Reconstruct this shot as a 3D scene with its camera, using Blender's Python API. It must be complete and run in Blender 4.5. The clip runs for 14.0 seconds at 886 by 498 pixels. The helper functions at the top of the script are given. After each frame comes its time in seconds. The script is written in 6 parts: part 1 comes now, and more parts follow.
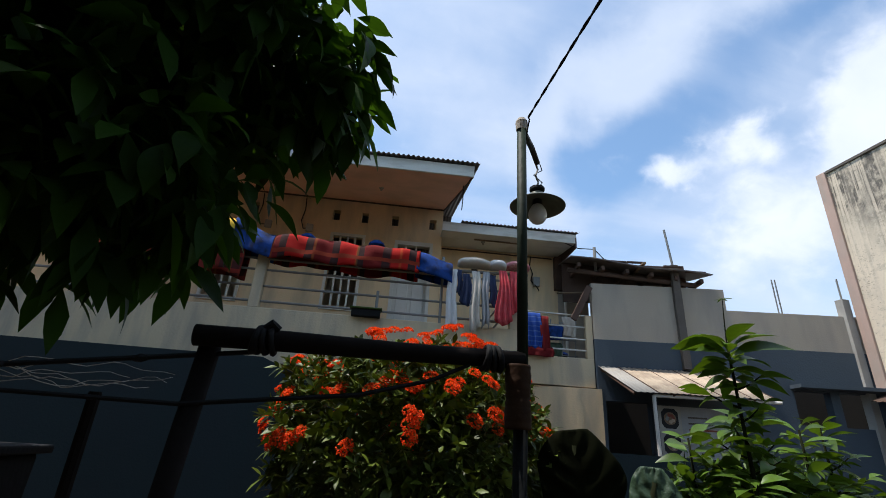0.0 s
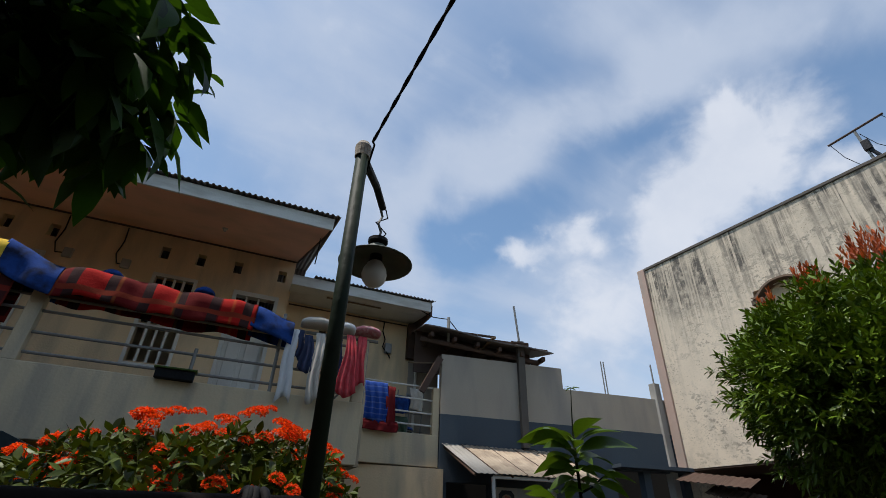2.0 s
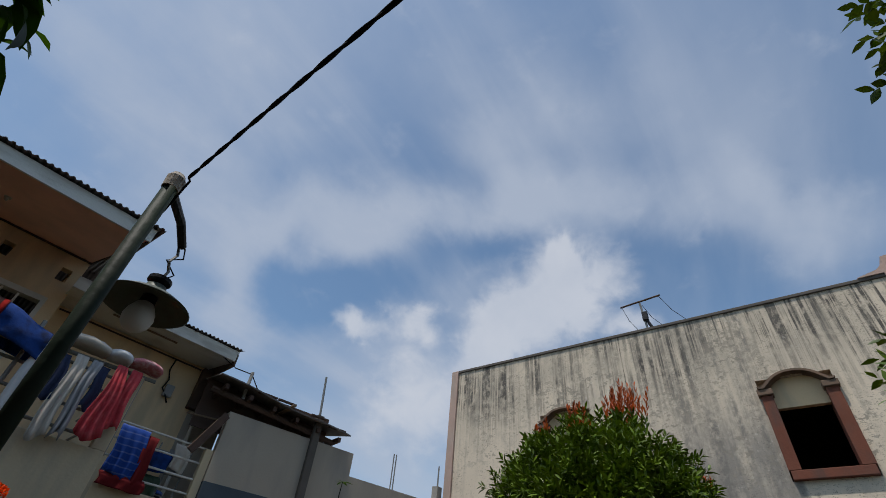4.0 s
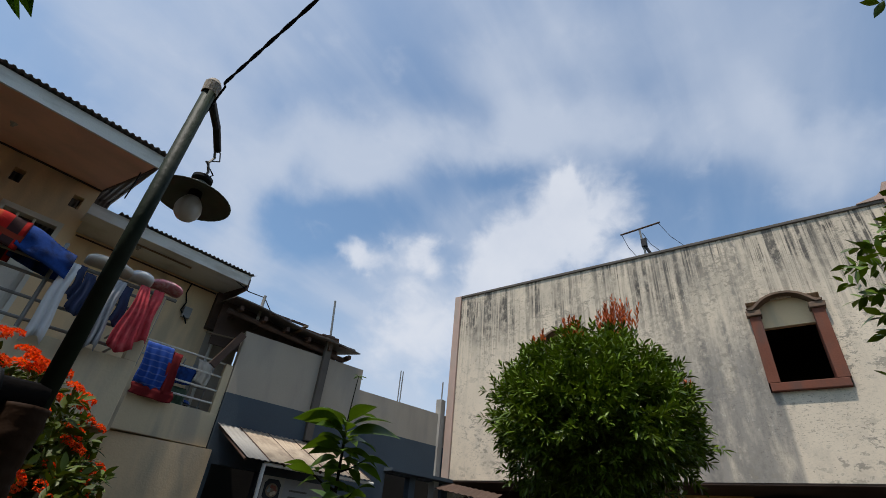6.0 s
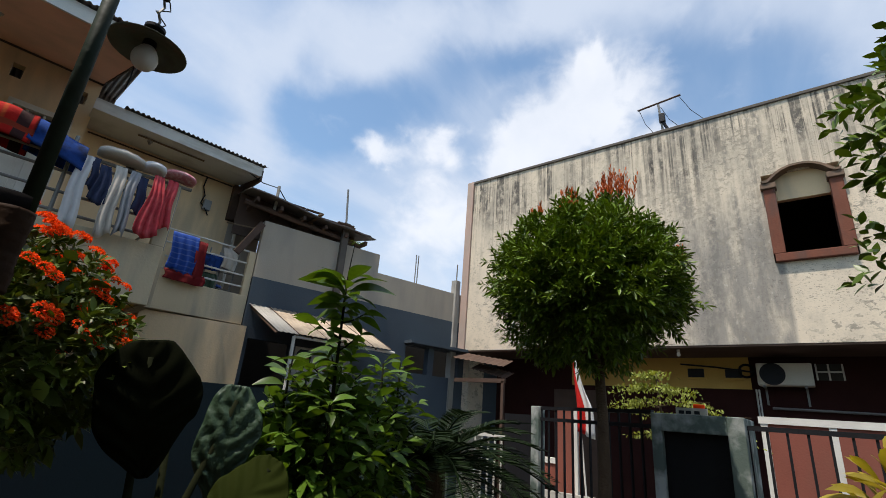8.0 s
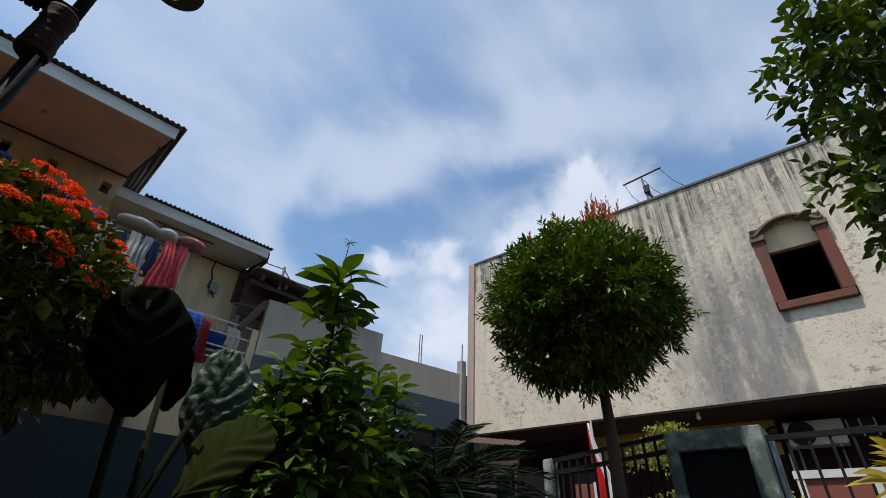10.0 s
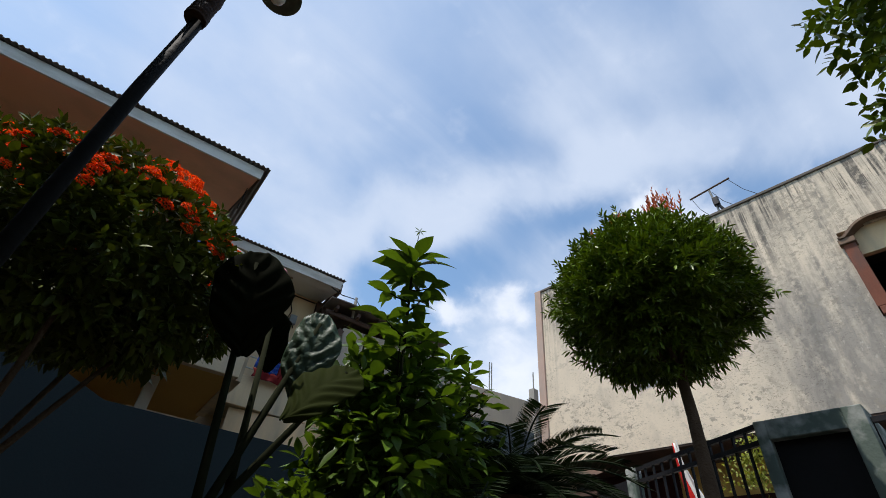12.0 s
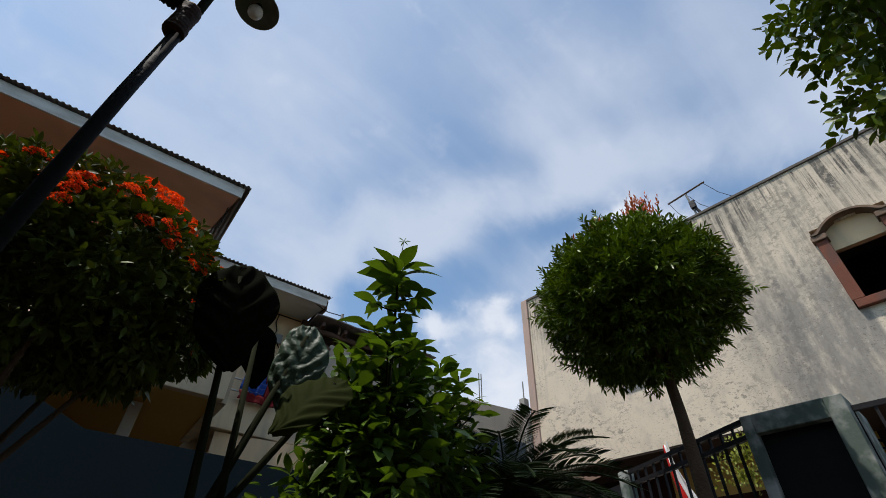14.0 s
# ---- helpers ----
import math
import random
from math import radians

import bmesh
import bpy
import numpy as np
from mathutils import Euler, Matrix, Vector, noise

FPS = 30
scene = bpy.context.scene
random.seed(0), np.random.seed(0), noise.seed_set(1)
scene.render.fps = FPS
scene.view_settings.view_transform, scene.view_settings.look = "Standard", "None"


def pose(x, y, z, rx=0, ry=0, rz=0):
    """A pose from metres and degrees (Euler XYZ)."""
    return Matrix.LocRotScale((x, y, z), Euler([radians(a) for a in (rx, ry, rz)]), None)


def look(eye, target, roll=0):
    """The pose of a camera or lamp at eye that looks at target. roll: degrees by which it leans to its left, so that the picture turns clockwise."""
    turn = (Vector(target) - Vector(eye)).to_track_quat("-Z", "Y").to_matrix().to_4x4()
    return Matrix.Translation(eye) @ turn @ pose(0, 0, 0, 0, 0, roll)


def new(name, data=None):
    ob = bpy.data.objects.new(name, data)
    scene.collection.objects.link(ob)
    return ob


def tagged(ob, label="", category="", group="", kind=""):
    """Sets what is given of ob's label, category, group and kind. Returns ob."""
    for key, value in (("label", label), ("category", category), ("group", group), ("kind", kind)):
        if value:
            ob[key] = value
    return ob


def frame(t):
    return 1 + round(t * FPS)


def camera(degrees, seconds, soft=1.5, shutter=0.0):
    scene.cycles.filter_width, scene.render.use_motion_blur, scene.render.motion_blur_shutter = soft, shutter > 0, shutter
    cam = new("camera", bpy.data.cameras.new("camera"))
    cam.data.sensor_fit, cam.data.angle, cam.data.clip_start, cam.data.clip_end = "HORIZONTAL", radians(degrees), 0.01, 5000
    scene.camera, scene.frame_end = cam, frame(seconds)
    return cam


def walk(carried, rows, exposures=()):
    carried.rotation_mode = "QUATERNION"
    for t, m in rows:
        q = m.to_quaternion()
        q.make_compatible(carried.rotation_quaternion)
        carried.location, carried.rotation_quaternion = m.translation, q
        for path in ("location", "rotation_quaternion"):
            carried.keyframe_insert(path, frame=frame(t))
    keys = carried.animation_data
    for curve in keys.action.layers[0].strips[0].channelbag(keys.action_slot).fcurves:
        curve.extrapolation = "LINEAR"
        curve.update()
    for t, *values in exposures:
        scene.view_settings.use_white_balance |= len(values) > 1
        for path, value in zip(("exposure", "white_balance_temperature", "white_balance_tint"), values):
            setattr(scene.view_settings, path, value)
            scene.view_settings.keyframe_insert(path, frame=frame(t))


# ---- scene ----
cam = camera(87.0, 14.0, soft=0.9)
PATH = [
    (0, (0.015, -0.003, 1.797), (0.385, 1.802, 2.575), 3.9),
    (0.5, (-0.066, 0.22, 1.822), (0.185, 2.035, 2.624), 2.8),
    (1, (-0.019, 0.348, 1.851), (0.309, 2.133, 2.693), 4.6),
    (1.5, (0.14, 0.378, 1.95), (0.711, 2.059, 2.871), 2.8),
    (2, (0.231, 0.322, 1.989), (1.083, 1.803, 3.027), 1.9),
    (2.5, (0.283, 0.281, 2.027), (1.321, 1.536, 3.188), 4.0),
    (3, (0.269, 0.281, 2.028), (1.402, 1.347, 3.286), 5.4),
    (3.2, (0.282, 0.251, 2.04), (1.431, 1.256, 3.332), 5.6),
    (5.3, (0.283, 0.232, 1.978), (1.522, 1.11, 3.28), 5.4),
    (5.5, (0.267, 0.215, 1.926), (1.54, 1.132, 3.166), 5.0),
    (6, (0.226, 0.198, 1.869), (1.558, 1.221, 2.956), 6.0),
    (6.5, (0.164, 0.19, 1.831), (1.544, 1.272, 2.793), 6.3),
    (7, (0.186, 0.111, 1.787), (1.62, 1.233, 2.613), 6.7),
    (7.5, (0.26, 0.027, 1.766), (1.717, 1.194, 2.483), 5.1),
    (7.7, (0.285, 0.016, 1.756), (1.76, 1.204, 2.4), 4.8),
    (9.8, (0.565, 0.026, 1.035), (1.83, 1.102, 2.149), 2.7),
    (10, (0.566, 0.011, 0.985), (1.835, 1.107, 2.076), 2.9),
    (10.5, (0.589, 0.05, 0.85), (1.846, 1.171, 1.93), 3.3),
    (11, (0.583, 0.067, 0.802), (1.786, 1.214, 1.914), 4.1),
    (11.5, (0.591, 0.054, 0.61), (1.704, 1.265, 1.748), 6.3),
    (12, (0.623, 0.052, 0.514), (1.617, 1.271, 1.75), 5.7),
    (12.5, (0.634, 0.041, 0.474), (1.569, 1.178, 1.827), 2.6),
    (13, (0.637, 0.053, 0.475), (1.597, 1.201, 1.802), 1.2),
    (13.5, (0.634, 0.058, 0.475), (1.621, 1.213, 1.776), 1.8),
    (14, (0.634, 0.058, 0.472), (1.648, 1.206, 1.759), 2.1),
]
EXPOSURES = [(0.0, 0.22, 6500, 12), (0.5, 0.55, 6900, 12), (1.0, 0.45, 6950, 12), (1.5, -0.05, 6800, 12), (2.0, -0.25, 6600, 12), (3.0, -0.63, 6450, 12), (5.4, -0.56, 6700, 12), (6.0, -0.28, 6700, 12), (6.8, -0.06, 6900, 12), (7.7, 0.12, 6900, 12), (10.0, -0.15, 6450, 12), (11.5, 0.08, 6650, 12), (12.0, 0.10, 6650, 12), (12.5, -0.14, 6700, 12), (14.0, -0.12, 6700, 12)]
walk(cam, [(t, look(eye, target, roll)) for t, eye, target, roll in PATH], EXPOSURES)


# ---- light ----
SUN = Vector((-0.36, 0.05, 0.93)).normalized()
world = bpy.data.worlds.new("world")
scene.world = world
world.use_nodes = True
wn, wl = world.node_tree.nodes, world.node_tree.links
wn.clear()
w_out = wn.new("ShaderNodeOutputWorld")
w_bg = wn.new("ShaderNodeBackground")
w_sky = wn.new("ShaderNodeTexSky")
w_sky.sky_type, w_sky.sun_disc = "NISHITA", False
w_sky.sun_elevation = math.asin(SUN.z)
w_sky.sun_rotation = math.atan2(SUN.x, SUN.y)
w_sky.air_density, w_sky.dust_density, w_sky.ozone_density = 1.0, 1.0, 2.0
w_bg.inputs["Strength"].default_value = 0.115


def wmath(op, a, b):
    n = wn.new("ShaderNodeMath")
    n.operation = op
    for i, v in enumerate((a, b)):
        if isinstance(v, (int, float)):
            n.inputs[i].default_value = v
        else:
            wl.new(v, n.inputs[i])
    return n.outputs[0]


# clouds: a thin, high layer, projected on a flat sheet above the place
w_co = wn.new("ShaderNodeTexCoord")
w_sep = wn.new("ShaderNodeSeparateXYZ")
wl.new(w_co.outputs["Generated"], w_sep.inputs[0])
w_den = wmath("ADD", wmath("MAXIMUM", w_sep.outputs["Z"], 0.0), 0.18)
w_com = wn.new("ShaderNodeCombineXYZ")
wl.new(wmath("DIVIDE", w_sep.outputs["X"], w_den), w_com.inputs[0])
wl.new(wmath("DIVIDE", w_sep.outputs["Y"], w_den), w_com.inputs[1])


def cloud_noise(scale, detail, distort, offset, low, high):
    m = wn.new("ShaderNodeMapping")
    m.inputs["Location"].default_value = offset
    wl.new(w_com.outputs[0], m.inputs[0])
    n = wn.new("ShaderNodeTexNoise")
    n.inputs["Scale"].default_value, n.inputs["Detail"].default_value = scale, detail
    n.inputs["Roughness"].default_value, n.inputs["Distortion"].default_value = 0.55, distort
    wl.new(m.outputs[0], n.inputs["Vector"])
    r = wn.new("ShaderNodeMapRange")
    r.interpolation_type = "SMOOTHSTEP"
    r.inputs["From Min"].default_value, r.inputs["From Max"].default_value = low, high
    wl.new(n.outputs[0], r.inputs["Value"])
    return r.outputs[0]


def soft_noise(scale, detail, offset, stretch=(1, 1, 1), colour=False):
    m = wn.new("ShaderNodeMapping")
    m.inputs["Location"].default_value, m.inputs["Scale"].default_value = offset, stretch
    wl.new(w_co.outputs["Generated"], m.inputs[0])
    n = wn.new("ShaderNodeTexNoise")
    n.inputs["Scale"].default_value, n.inputs["Detail"].default_value = scale, detail
    n.inputs["Roughness"].default_value, n.inputs["Distortion"].default_value = 0.55, 0.3
    wl.new(m.outputs[0], n.inputs["Vector"])
    return n.outputs[1 if colour else 0]


def vmath(op, a, b):
    n = wn.new("ShaderNodeVectorMath")
    n.operation = op
    for i, v in enumerate((a, b)):
        if isinstance(v, (tuple, Vector)):
            n.inputs[i].default_value = v
        else:
            wl.new(v, n.inputs[i])
    return n.outputs["Value"] if op in ("DOT_PRODUCT", "LENGTH") else n.outputs[0]


def step(value, low, high):
    r = wn.new("ShaderNodeMapRange")
    r.interpolation_type = "SMOOTHSTEP"
    r.inputs["From Min"].default_value, r.inputs["From Max"].default_value = low, high
    wl.new(value, r.inputs["Value"])
    return r.outputs[0]


def warped(amount, scale, detail, offset):
    """The way into the sky, pushed about by noise, so that clouds get ragged outlines."""
    push = vmath("SUBTRACT", soft_noise(scale, detail, offset, colour=True), (0.5, 0.5, 0.5))
    return vmath("ADD", w_co.outputs["Generated"], vmath("MULTIPLY", push, (amount, amount, amount)))


def cloud_sum(ways, clouds):
    """Adds up drawn-out cloud fields: each lies from one way to another and fades over its width."""
    total = 0.0
    for a, b, width, amount in clouds:
        a, b = Vector(a).normalized(), Vector(b).normalized()
        c = ((a + b) / 2).normalized()
        u = (b - a).normalized() if (b - a).length > 1e-3 else Vector((0, 0, 1)).cross(c).normalized()
        v = c.cross(u).normalized()
        reach = (b - a).length / 2 + width
        com = wn.new("ShaderNodeCombineXYZ")
        wl.new(wmath("SUBTRACT", vmath("DOT_PRODUCT", ways, u / reach), c.dot(u) / reach), com.inputs[0])
        wl.new(vmath("DOT_PRODUCT", ways, v / width), com.inputs[1])
        away = vmath("LENGTH", com.outputs[0], (0, 0, 0))
        total = wmath("ADD", wmath("MULTIPLY", step(away, 1.25, 0.0), amount), total)
    return total


# thin veils with blue gaps between them
VEILS = [((0.0, 0.72, 0.69), (0.317, 0.741, 0.592), 0.24, 0.62), ((0.317, 0.741, 0.592), (0.592, 0.378, 0.712), 0.12, 0.60), ((0.575, 0.40, 0.712), (0.729, -0.015, 0.684), 0.10, 0.70),
         ((0.707, 0.604, 0.368), (0.702, 0.616, 0.357), 0.26, 0.55), ((0.778, -0.154, 0.609), (0.80, -0.19, 0.58), 0.09, 0.50), ((0.66, -0.05, 0.75), (0.76, -0.20, 0.64), 0.05, 0.35),
         ((0.365, 0.784, 0.502), (0.40, 0.78, 0.46), 0.10, 0.50), ((0.351, 0.659, 0.666), (0.52, 0.45, 0.72), 0.09, 0.25), ((0.147, 0.459, 0.876), (0.0, 0.5, 0.87), 0.24, 0.35),
         ((0.70, 0.40, 0.594), (0.75, 0.36, 0.55), 0.15, 0.35), ((0.38, 0.28, 0.88), (0.57, 0.05, 0.82), 0.15, 0.36), ((0.50, 0.30, 0.81), (0.62, 0.12, 0.78), 0.13, 0.30),
         ((0.46, 0.70, 0.545), (0.50, 0.665, 0.555), 0.12, -0.80), ((0.61, 0.43, 0.665), (0.68, 0.30, 0.67), 0.05, -0.55), ((0.53, 0.57, 0.63), (0.60, 0.47, 0.645), 0.07, -0.40),
         ((0.819, -0.027, 0.573), (0.80, 0.05, 0.60), 0.12, -0.30), ((0.54, 0.50, 0.675), (0.56, 0.48, 0.675), 0.06, -0.25)]
# heaped clouds low between the houses
HEAPS = [((0.748, 0.255, 0.612), (0.765, 0.31, 0.565), 0.135, 1.0), ((0.715, 0.245, 0.655), (0.73, 0.24, 0.64), 0.05, 0.6), ((0.746, 0.414, 0.522), (0.75, 0.45, 0.48), 0.085, 0.8), ((0.560, 0.650, 0.512), (0.595, 0.625, 0.505), 0.050, 0.75),
         ((0.635, 0.57, 0.522), (0.665, 0.53, 0.526), 0.045, 0.65), ((0.70, 0.60, 0.39), (0.73, 0.56, 0.39), 0.13, 0.65), ((0.835, 0.17, 0.525), (0.84, 0.15, 0.52), 0.045, 0.6)]
thin = wmath("MULTIPLY", cloud_sum(warped(0.26, 3.2, 7, (2.1, 0.3, 5.2)), VEILS), wmath("ADD", soft_noise(9.0, 8, (0.4, 3.1, 1.7)), 0.5))
# long wisps that run away over the houses
w_run = wn.new("ShaderNodeMapping")
w_run.inputs["Rotation"].default_value, w_run.inputs["Scale"].default_value = (0, 0, radians(-38)), (0.5, 2.6, 1)
wl.new(w_com.outputs[0], w_run.inputs[0])
w_wisp = wn.new("ShaderNodeTexNoise")
w_wisp.inputs["Scale"].default_value, w_wisp.inputs["Detail"].default_value, w_wisp.inputs["Distortion"].default_value = 1.6, 7, 0.5
wl.new(w_run.outputs[0], w_wisp.inputs["Vector"])
haze = wmath("ADD", wmath("MULTIPLY", cloud_noise(0.8, 5, 0.9, (1.3, 0.4, 0.0), 0.30, 0.75), 0.22), wmath("MULTIPLY", step(w_wisp.outputs[0], 0.32, 0.72), 0.34))
veil = step(wmath("ADD", wmath("MULTIPLY", thin, 0.85), wmath("ADD", haze, 0.10)), 0.0, 1.05)
heap_grain = soft_noise(14.0, 9, (4.1, 2.2, 0.7), (1, 1, 1.4))
bank = step(wmath("ADD", cloud_sum(warped(0.15, 8.0, 9, (7.3, 1.1, 0.2)), HEAPS), wmath("MULTIPLY", wmath("SUBTRACT", heap_grain, 0.5), 0.9)), 0.04, 0.72)
bank = wmath("MULTIPLY", bank, wmath("ADD", wmath("MULTIPLY", soft_noise(6.0, 6, (1.1, 5.2, 2.7)), 0.7), 0.58))
w_mix1 = wn.new("ShaderNodeMix")
w_mix1.data_type = "RGBA"
wl.new(wmath("MULTIPLY", veil, 0.82), w_mix1.inputs["Factor"])
w_tint = wn.new("ShaderNodeVectorMath")
w_tint.operation = "MULTIPLY"
wl.new(w_sky.outputs[0], w_tint.inputs[0])
w_tint.inputs[1].default_value = (1.60, 1.82, 1.78)
wl.new(w_tint.outputs[0], w_mix1.inputs[6])
w_mix1.inputs[7].default_value = (5.7, 6.6, 8.0, 1)
w_mix2 = wn.new("ShaderNodeMix")
w_mix2.data_type = "RGBA"
wl.new(wmath("MULTIPLY", bank, 0.85), w_mix2.inputs["Factor"])
wl.new(w_mix1.outputs[2], w_mix2.inputs[6])
w_mix2.inputs[7].default_value = (7.6, 8.2, 9.1, 1)
wl.new(w_mix2.outputs[2], w_bg.inputs["Color"])
wl.new(w_bg.outputs[0], w_out.inputs["Surface"])

sun_data = bpy.data.lights.new("sun", "SUN")
sun_data.energy, sun_data.angle, sun_data.color = 4.6, radians(0.6), (1.0, 0.96, 0.91)
sun_lamp = new("sun", sun_data)
sun_lamp.matrix_world = look((0, 0, 30), Vector((0, 0, 30)) - SUN)

# ---- materials ----


def surface(name, color, rough=0.7, metal=0.0, vary=0.25, scale=3.0, grain=40.0, bump=0.15, dirt=None, dirt_amount=0.0,
            dirt_scale=(1.5, 1.5, 1.5), leaf=0.0, each=0.0, spec=0.2):
    """A procedural surface: base colour, variation at two scales, relief, stains; leaf: share of light let through."""
    m = bpy.data.materials.new(name)
    m.use_nodes = True
    n, l = m.node_tree.nodes, m.node_tree.links
    bsdf = n["Principled BSDF"]
    bsdf.inputs["Roughness"].default_value, bsdf.inputs["Metallic"].default_value = rough, metal
    bsdf.inputs["Specular IOR Level"].default_value = spec
    co = n.new("ShaderNodeTexCoord")

    def noise_of(sc, detail=4.0, vec=None):
        t = n.new("ShaderNodeTexNoise")
        t.inputs["Scale"].default_value, t.inputs["Detail"].default_value = sc, detail
        l.new(vec or co.outputs["Object"], t.inputs["Vector"])
        return t.outputs[0]

    def maths(op, a, b):
        q = n.new("ShaderNodeMath")
        q.operation = op
        for i, v in enumerate((a, b)):
            if isinstance(v, (int, float)):
                q.inputs[i].default_value = v
            else:
                l.new(v, q.inputs[i])
        return q.outputs[0]

    big, fine = noise_of(scale), noise_of(grain, 3.0)
    level = maths("ADD", maths("MULTIPLY", big, 0.7), maths("MULTIPLY", fine, 0.3))
    level = maths("ADD", maths("MULTIPLY", maths("SUBTRACT", level, 0.5), 2.2 * vary), 1.0)
    if each:
        info = n.new("ShaderNodeObjectInfo")
        geo = n.new("ShaderNodeNewGeometry")
        rnd = maths("FRACT", maths("ADD", info.outputs["Random"], geo.outputs["Random Per Island"]), 0.0)
        level = maths("ADD", level, maths("MULTIPLY", maths("SUBTRACT", rnd, 0.5), 2 * each))
    scaled = n.new("ShaderNodeVectorMath")
    scaled.operation = "SCALE"
    scaled.inputs[0].default_value = color
    l.new(level, scaled.inputs["Scale"])
    out = scaled.outputs[0]
    if dirt:
        mp = n.new("ShaderNodeMapping")
        mp.inputs["Scale"].default_value = dirt_scale
        l.new(co.outputs["Object"], mp.inputs[0])
        spots = noise_of(1.0, 6.0, mp.outputs[0])
        ramp = n.new("ShaderNodeMapRange")
        ramp.inputs["From Min"].default_value, ramp.inputs["From Max"].default_value = 0.46, 0.68
        l.new(spots, ramp.inputs["Value"])
        mix = n.new("ShaderNodeMix")
        mix.data_type = "RGBA"
        l.new(maths("MULTIPLY", ramp.outputs[0], dirt_amount), mix.inputs["Factor"])
        l.new(out, mix.inputs[6])
        mix.inputs[7].default_value = (*dirt, 1)
        out = mix.outputs[2]
    l.new(out, bsdf.inputs["Base Color"])
    if bump:
        b = n.new("ShaderNodeBump")
        b.inputs["Strength"].default_value, b.inputs["Distance"].default_value = bump, 0.02
        l.new(fine, b.inputs["Height"])
        l.new(b.outputs[0], bsdf.inputs["Normal"])
    if leaf:
        tr = n.new("ShaderNodeBsdfTranslucent")
        bright = n.new("ShaderNodeVectorMath")
        bright.operation = "MULTIPLY"
        l.new(out, bright.inputs[0])
        bright.inputs[1].default_value = (1.6, 1.5, 0.5)
        l.new(bright.outputs[0], tr.inputs["Color"])
        ms = n.new("ShaderNodeMixShader")
        ms.inputs[0].default_value = leaf
        l.new(bsdf.outputs[0], ms.inputs[1])
        l.new(tr.outputs[0], ms.inputs[2])
        l.new(ms.outputs[0], n["Material Output"].inputs["Surface"])
    return m


M_CREAM = surface("cream_plaster", (0.71, 0.52, 0.31), 0.85, vary=0.12, scale=0.8, dirt=(0.30, 0.26, 0.20), dirt_amount=0.5, dirt_scale=(3, 3, 0.7))
M_PALE = surface("pale_plaster", (0.58, 0.465, 0.30), 0.85, vary=0.12, scale=0.9, dirt=(0.28, 0.25, 0.21), dirt_amount=0.55, dirt_scale=(5, 5, 0.8))
M_SOFFIT = surface("soffit_board", (0.72, 0.42, 0.31), 0.8, vary=0.1, scale=0.7, dirt=(0.4, 0.27, 0.2), dirt_amount=0.4)
M_FASCIA = surface("painted_fascia", (0.62, 0.60, 0.54), 0.7, vary=0.15, scale=1.5, dirt=(0.3, 0.26, 0.2), dirt_amount=0.5, dirt_scale=(2, 2, 8))
M_ROOF = surface("corrugated_sheet", (0.16, 0.14, 0.13), 0.6, vary=0.3, scale=2)
M_GREY = surface("grey_render", (0.39, 0.335, 0.265), 0.9, vary=0.15, scale=0.7, dirt=(0.22, 0.21, 0.2), dirt_amount=0.5, dirt_scale=(2.5, 2.5, 0.6))
M_BLUE = surface("blue_grey_paint", (0.064, 0.082, 0.098), 0.8, vary=0.15, scale=0.8, dirt=(0.05, 0.06, 0.08), dirt_amount=0.4, dirt_scale=(1.5, 1.5, 0.7))
# Blue-grey of the garden wall with the garden's shade put into the colour.
M_SHADEBLUE = surface("shaded_blue_grey_paint", (0.018, 0.030, 0.033), 0.85, vary=0.2, scale=0.8, dirt=(0.02, 0.025, 0.03), dirt_amount=0.5, dirt_scale=(1.5, 1.5, 0.7), spec=0.2)
M_OCHRE = surface("ochre_plaster", (0.56, 0.35, 0.10), 0.85, vary=0.15, scale=1)
M_WHITE = surface("white_paint", (0.62, 0.595, 0.53), 0.6, vary=0.1, scale=4, dirt=(0.4, 0.37, 0.33), dirt_amount=0.4)
M_DARKWOOD = surface("dark_wood", (0.09, 0.055, 0.04), 0.7, vary=0.35, scale=6, dirt=(0.03, 0.025, 0.02), dirt_amount=0.4)
M_OLDWOOD = surface("weathered_wood", (0.20, 0.14, 0.09), 0.85, vary=0.35, scale=6)
M_BLACK = surface("black_iron", (0.018, 0.018, 0.02), 0.5, vary=0.3, scale=8, metal=0.2)
# Bamboo made near black to carry the deep shade of the garden.
M_BAMBOO = surface("shaded_bamboo", (0.010, 0.008, 0.007), 0.85, vary=0.5, scale=12, spec=0.06)
M_PIPE = surface("green_painted_pipe", (0.022, 0.034, 0.022), 0.6, vary=0.3, scale=10, metal=0.0, spec=0.12, dirt=(0.04, 0.03, 0.025), dirt_amount=0.4, dirt_scale=(20, 20, 4))
# Lower length of the pole: its shade is put into a near-black colour.
M_SHADEPIPE = surface("shaded_lower_pipe", (0.007, 0.008, 0.008), 0.7, vary=0.3, scale=10, spec=0.08)
M_TAPE = surface("brown_tape", (0.030, 0.014, 0.006), 0.7, vary=0.5, scale=20, spec=0.12)
M_ENAMEL = surface("enamel_shade", (0.13, 0.15, 0.12), 0.45, vary=0.3, scale=15, dirt=(0.08, 0.06, 0.04), dirt_amount=0.5, dirt_scale=(15, 15, 15))
M_BULB = surface("opal_bulb", (0.78, 0.77, 0.72), 0.3, vary=0.03, scale=5, bump=0)
M_STEEL = surface("galvanised_steel", (0.24, 0.23, 0.21), 0.5, metal=0.4, vary=0.2, scale=12)
# Near-black colour stands in for the missing light inside the rooms.
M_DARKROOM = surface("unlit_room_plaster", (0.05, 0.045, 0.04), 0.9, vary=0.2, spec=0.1)
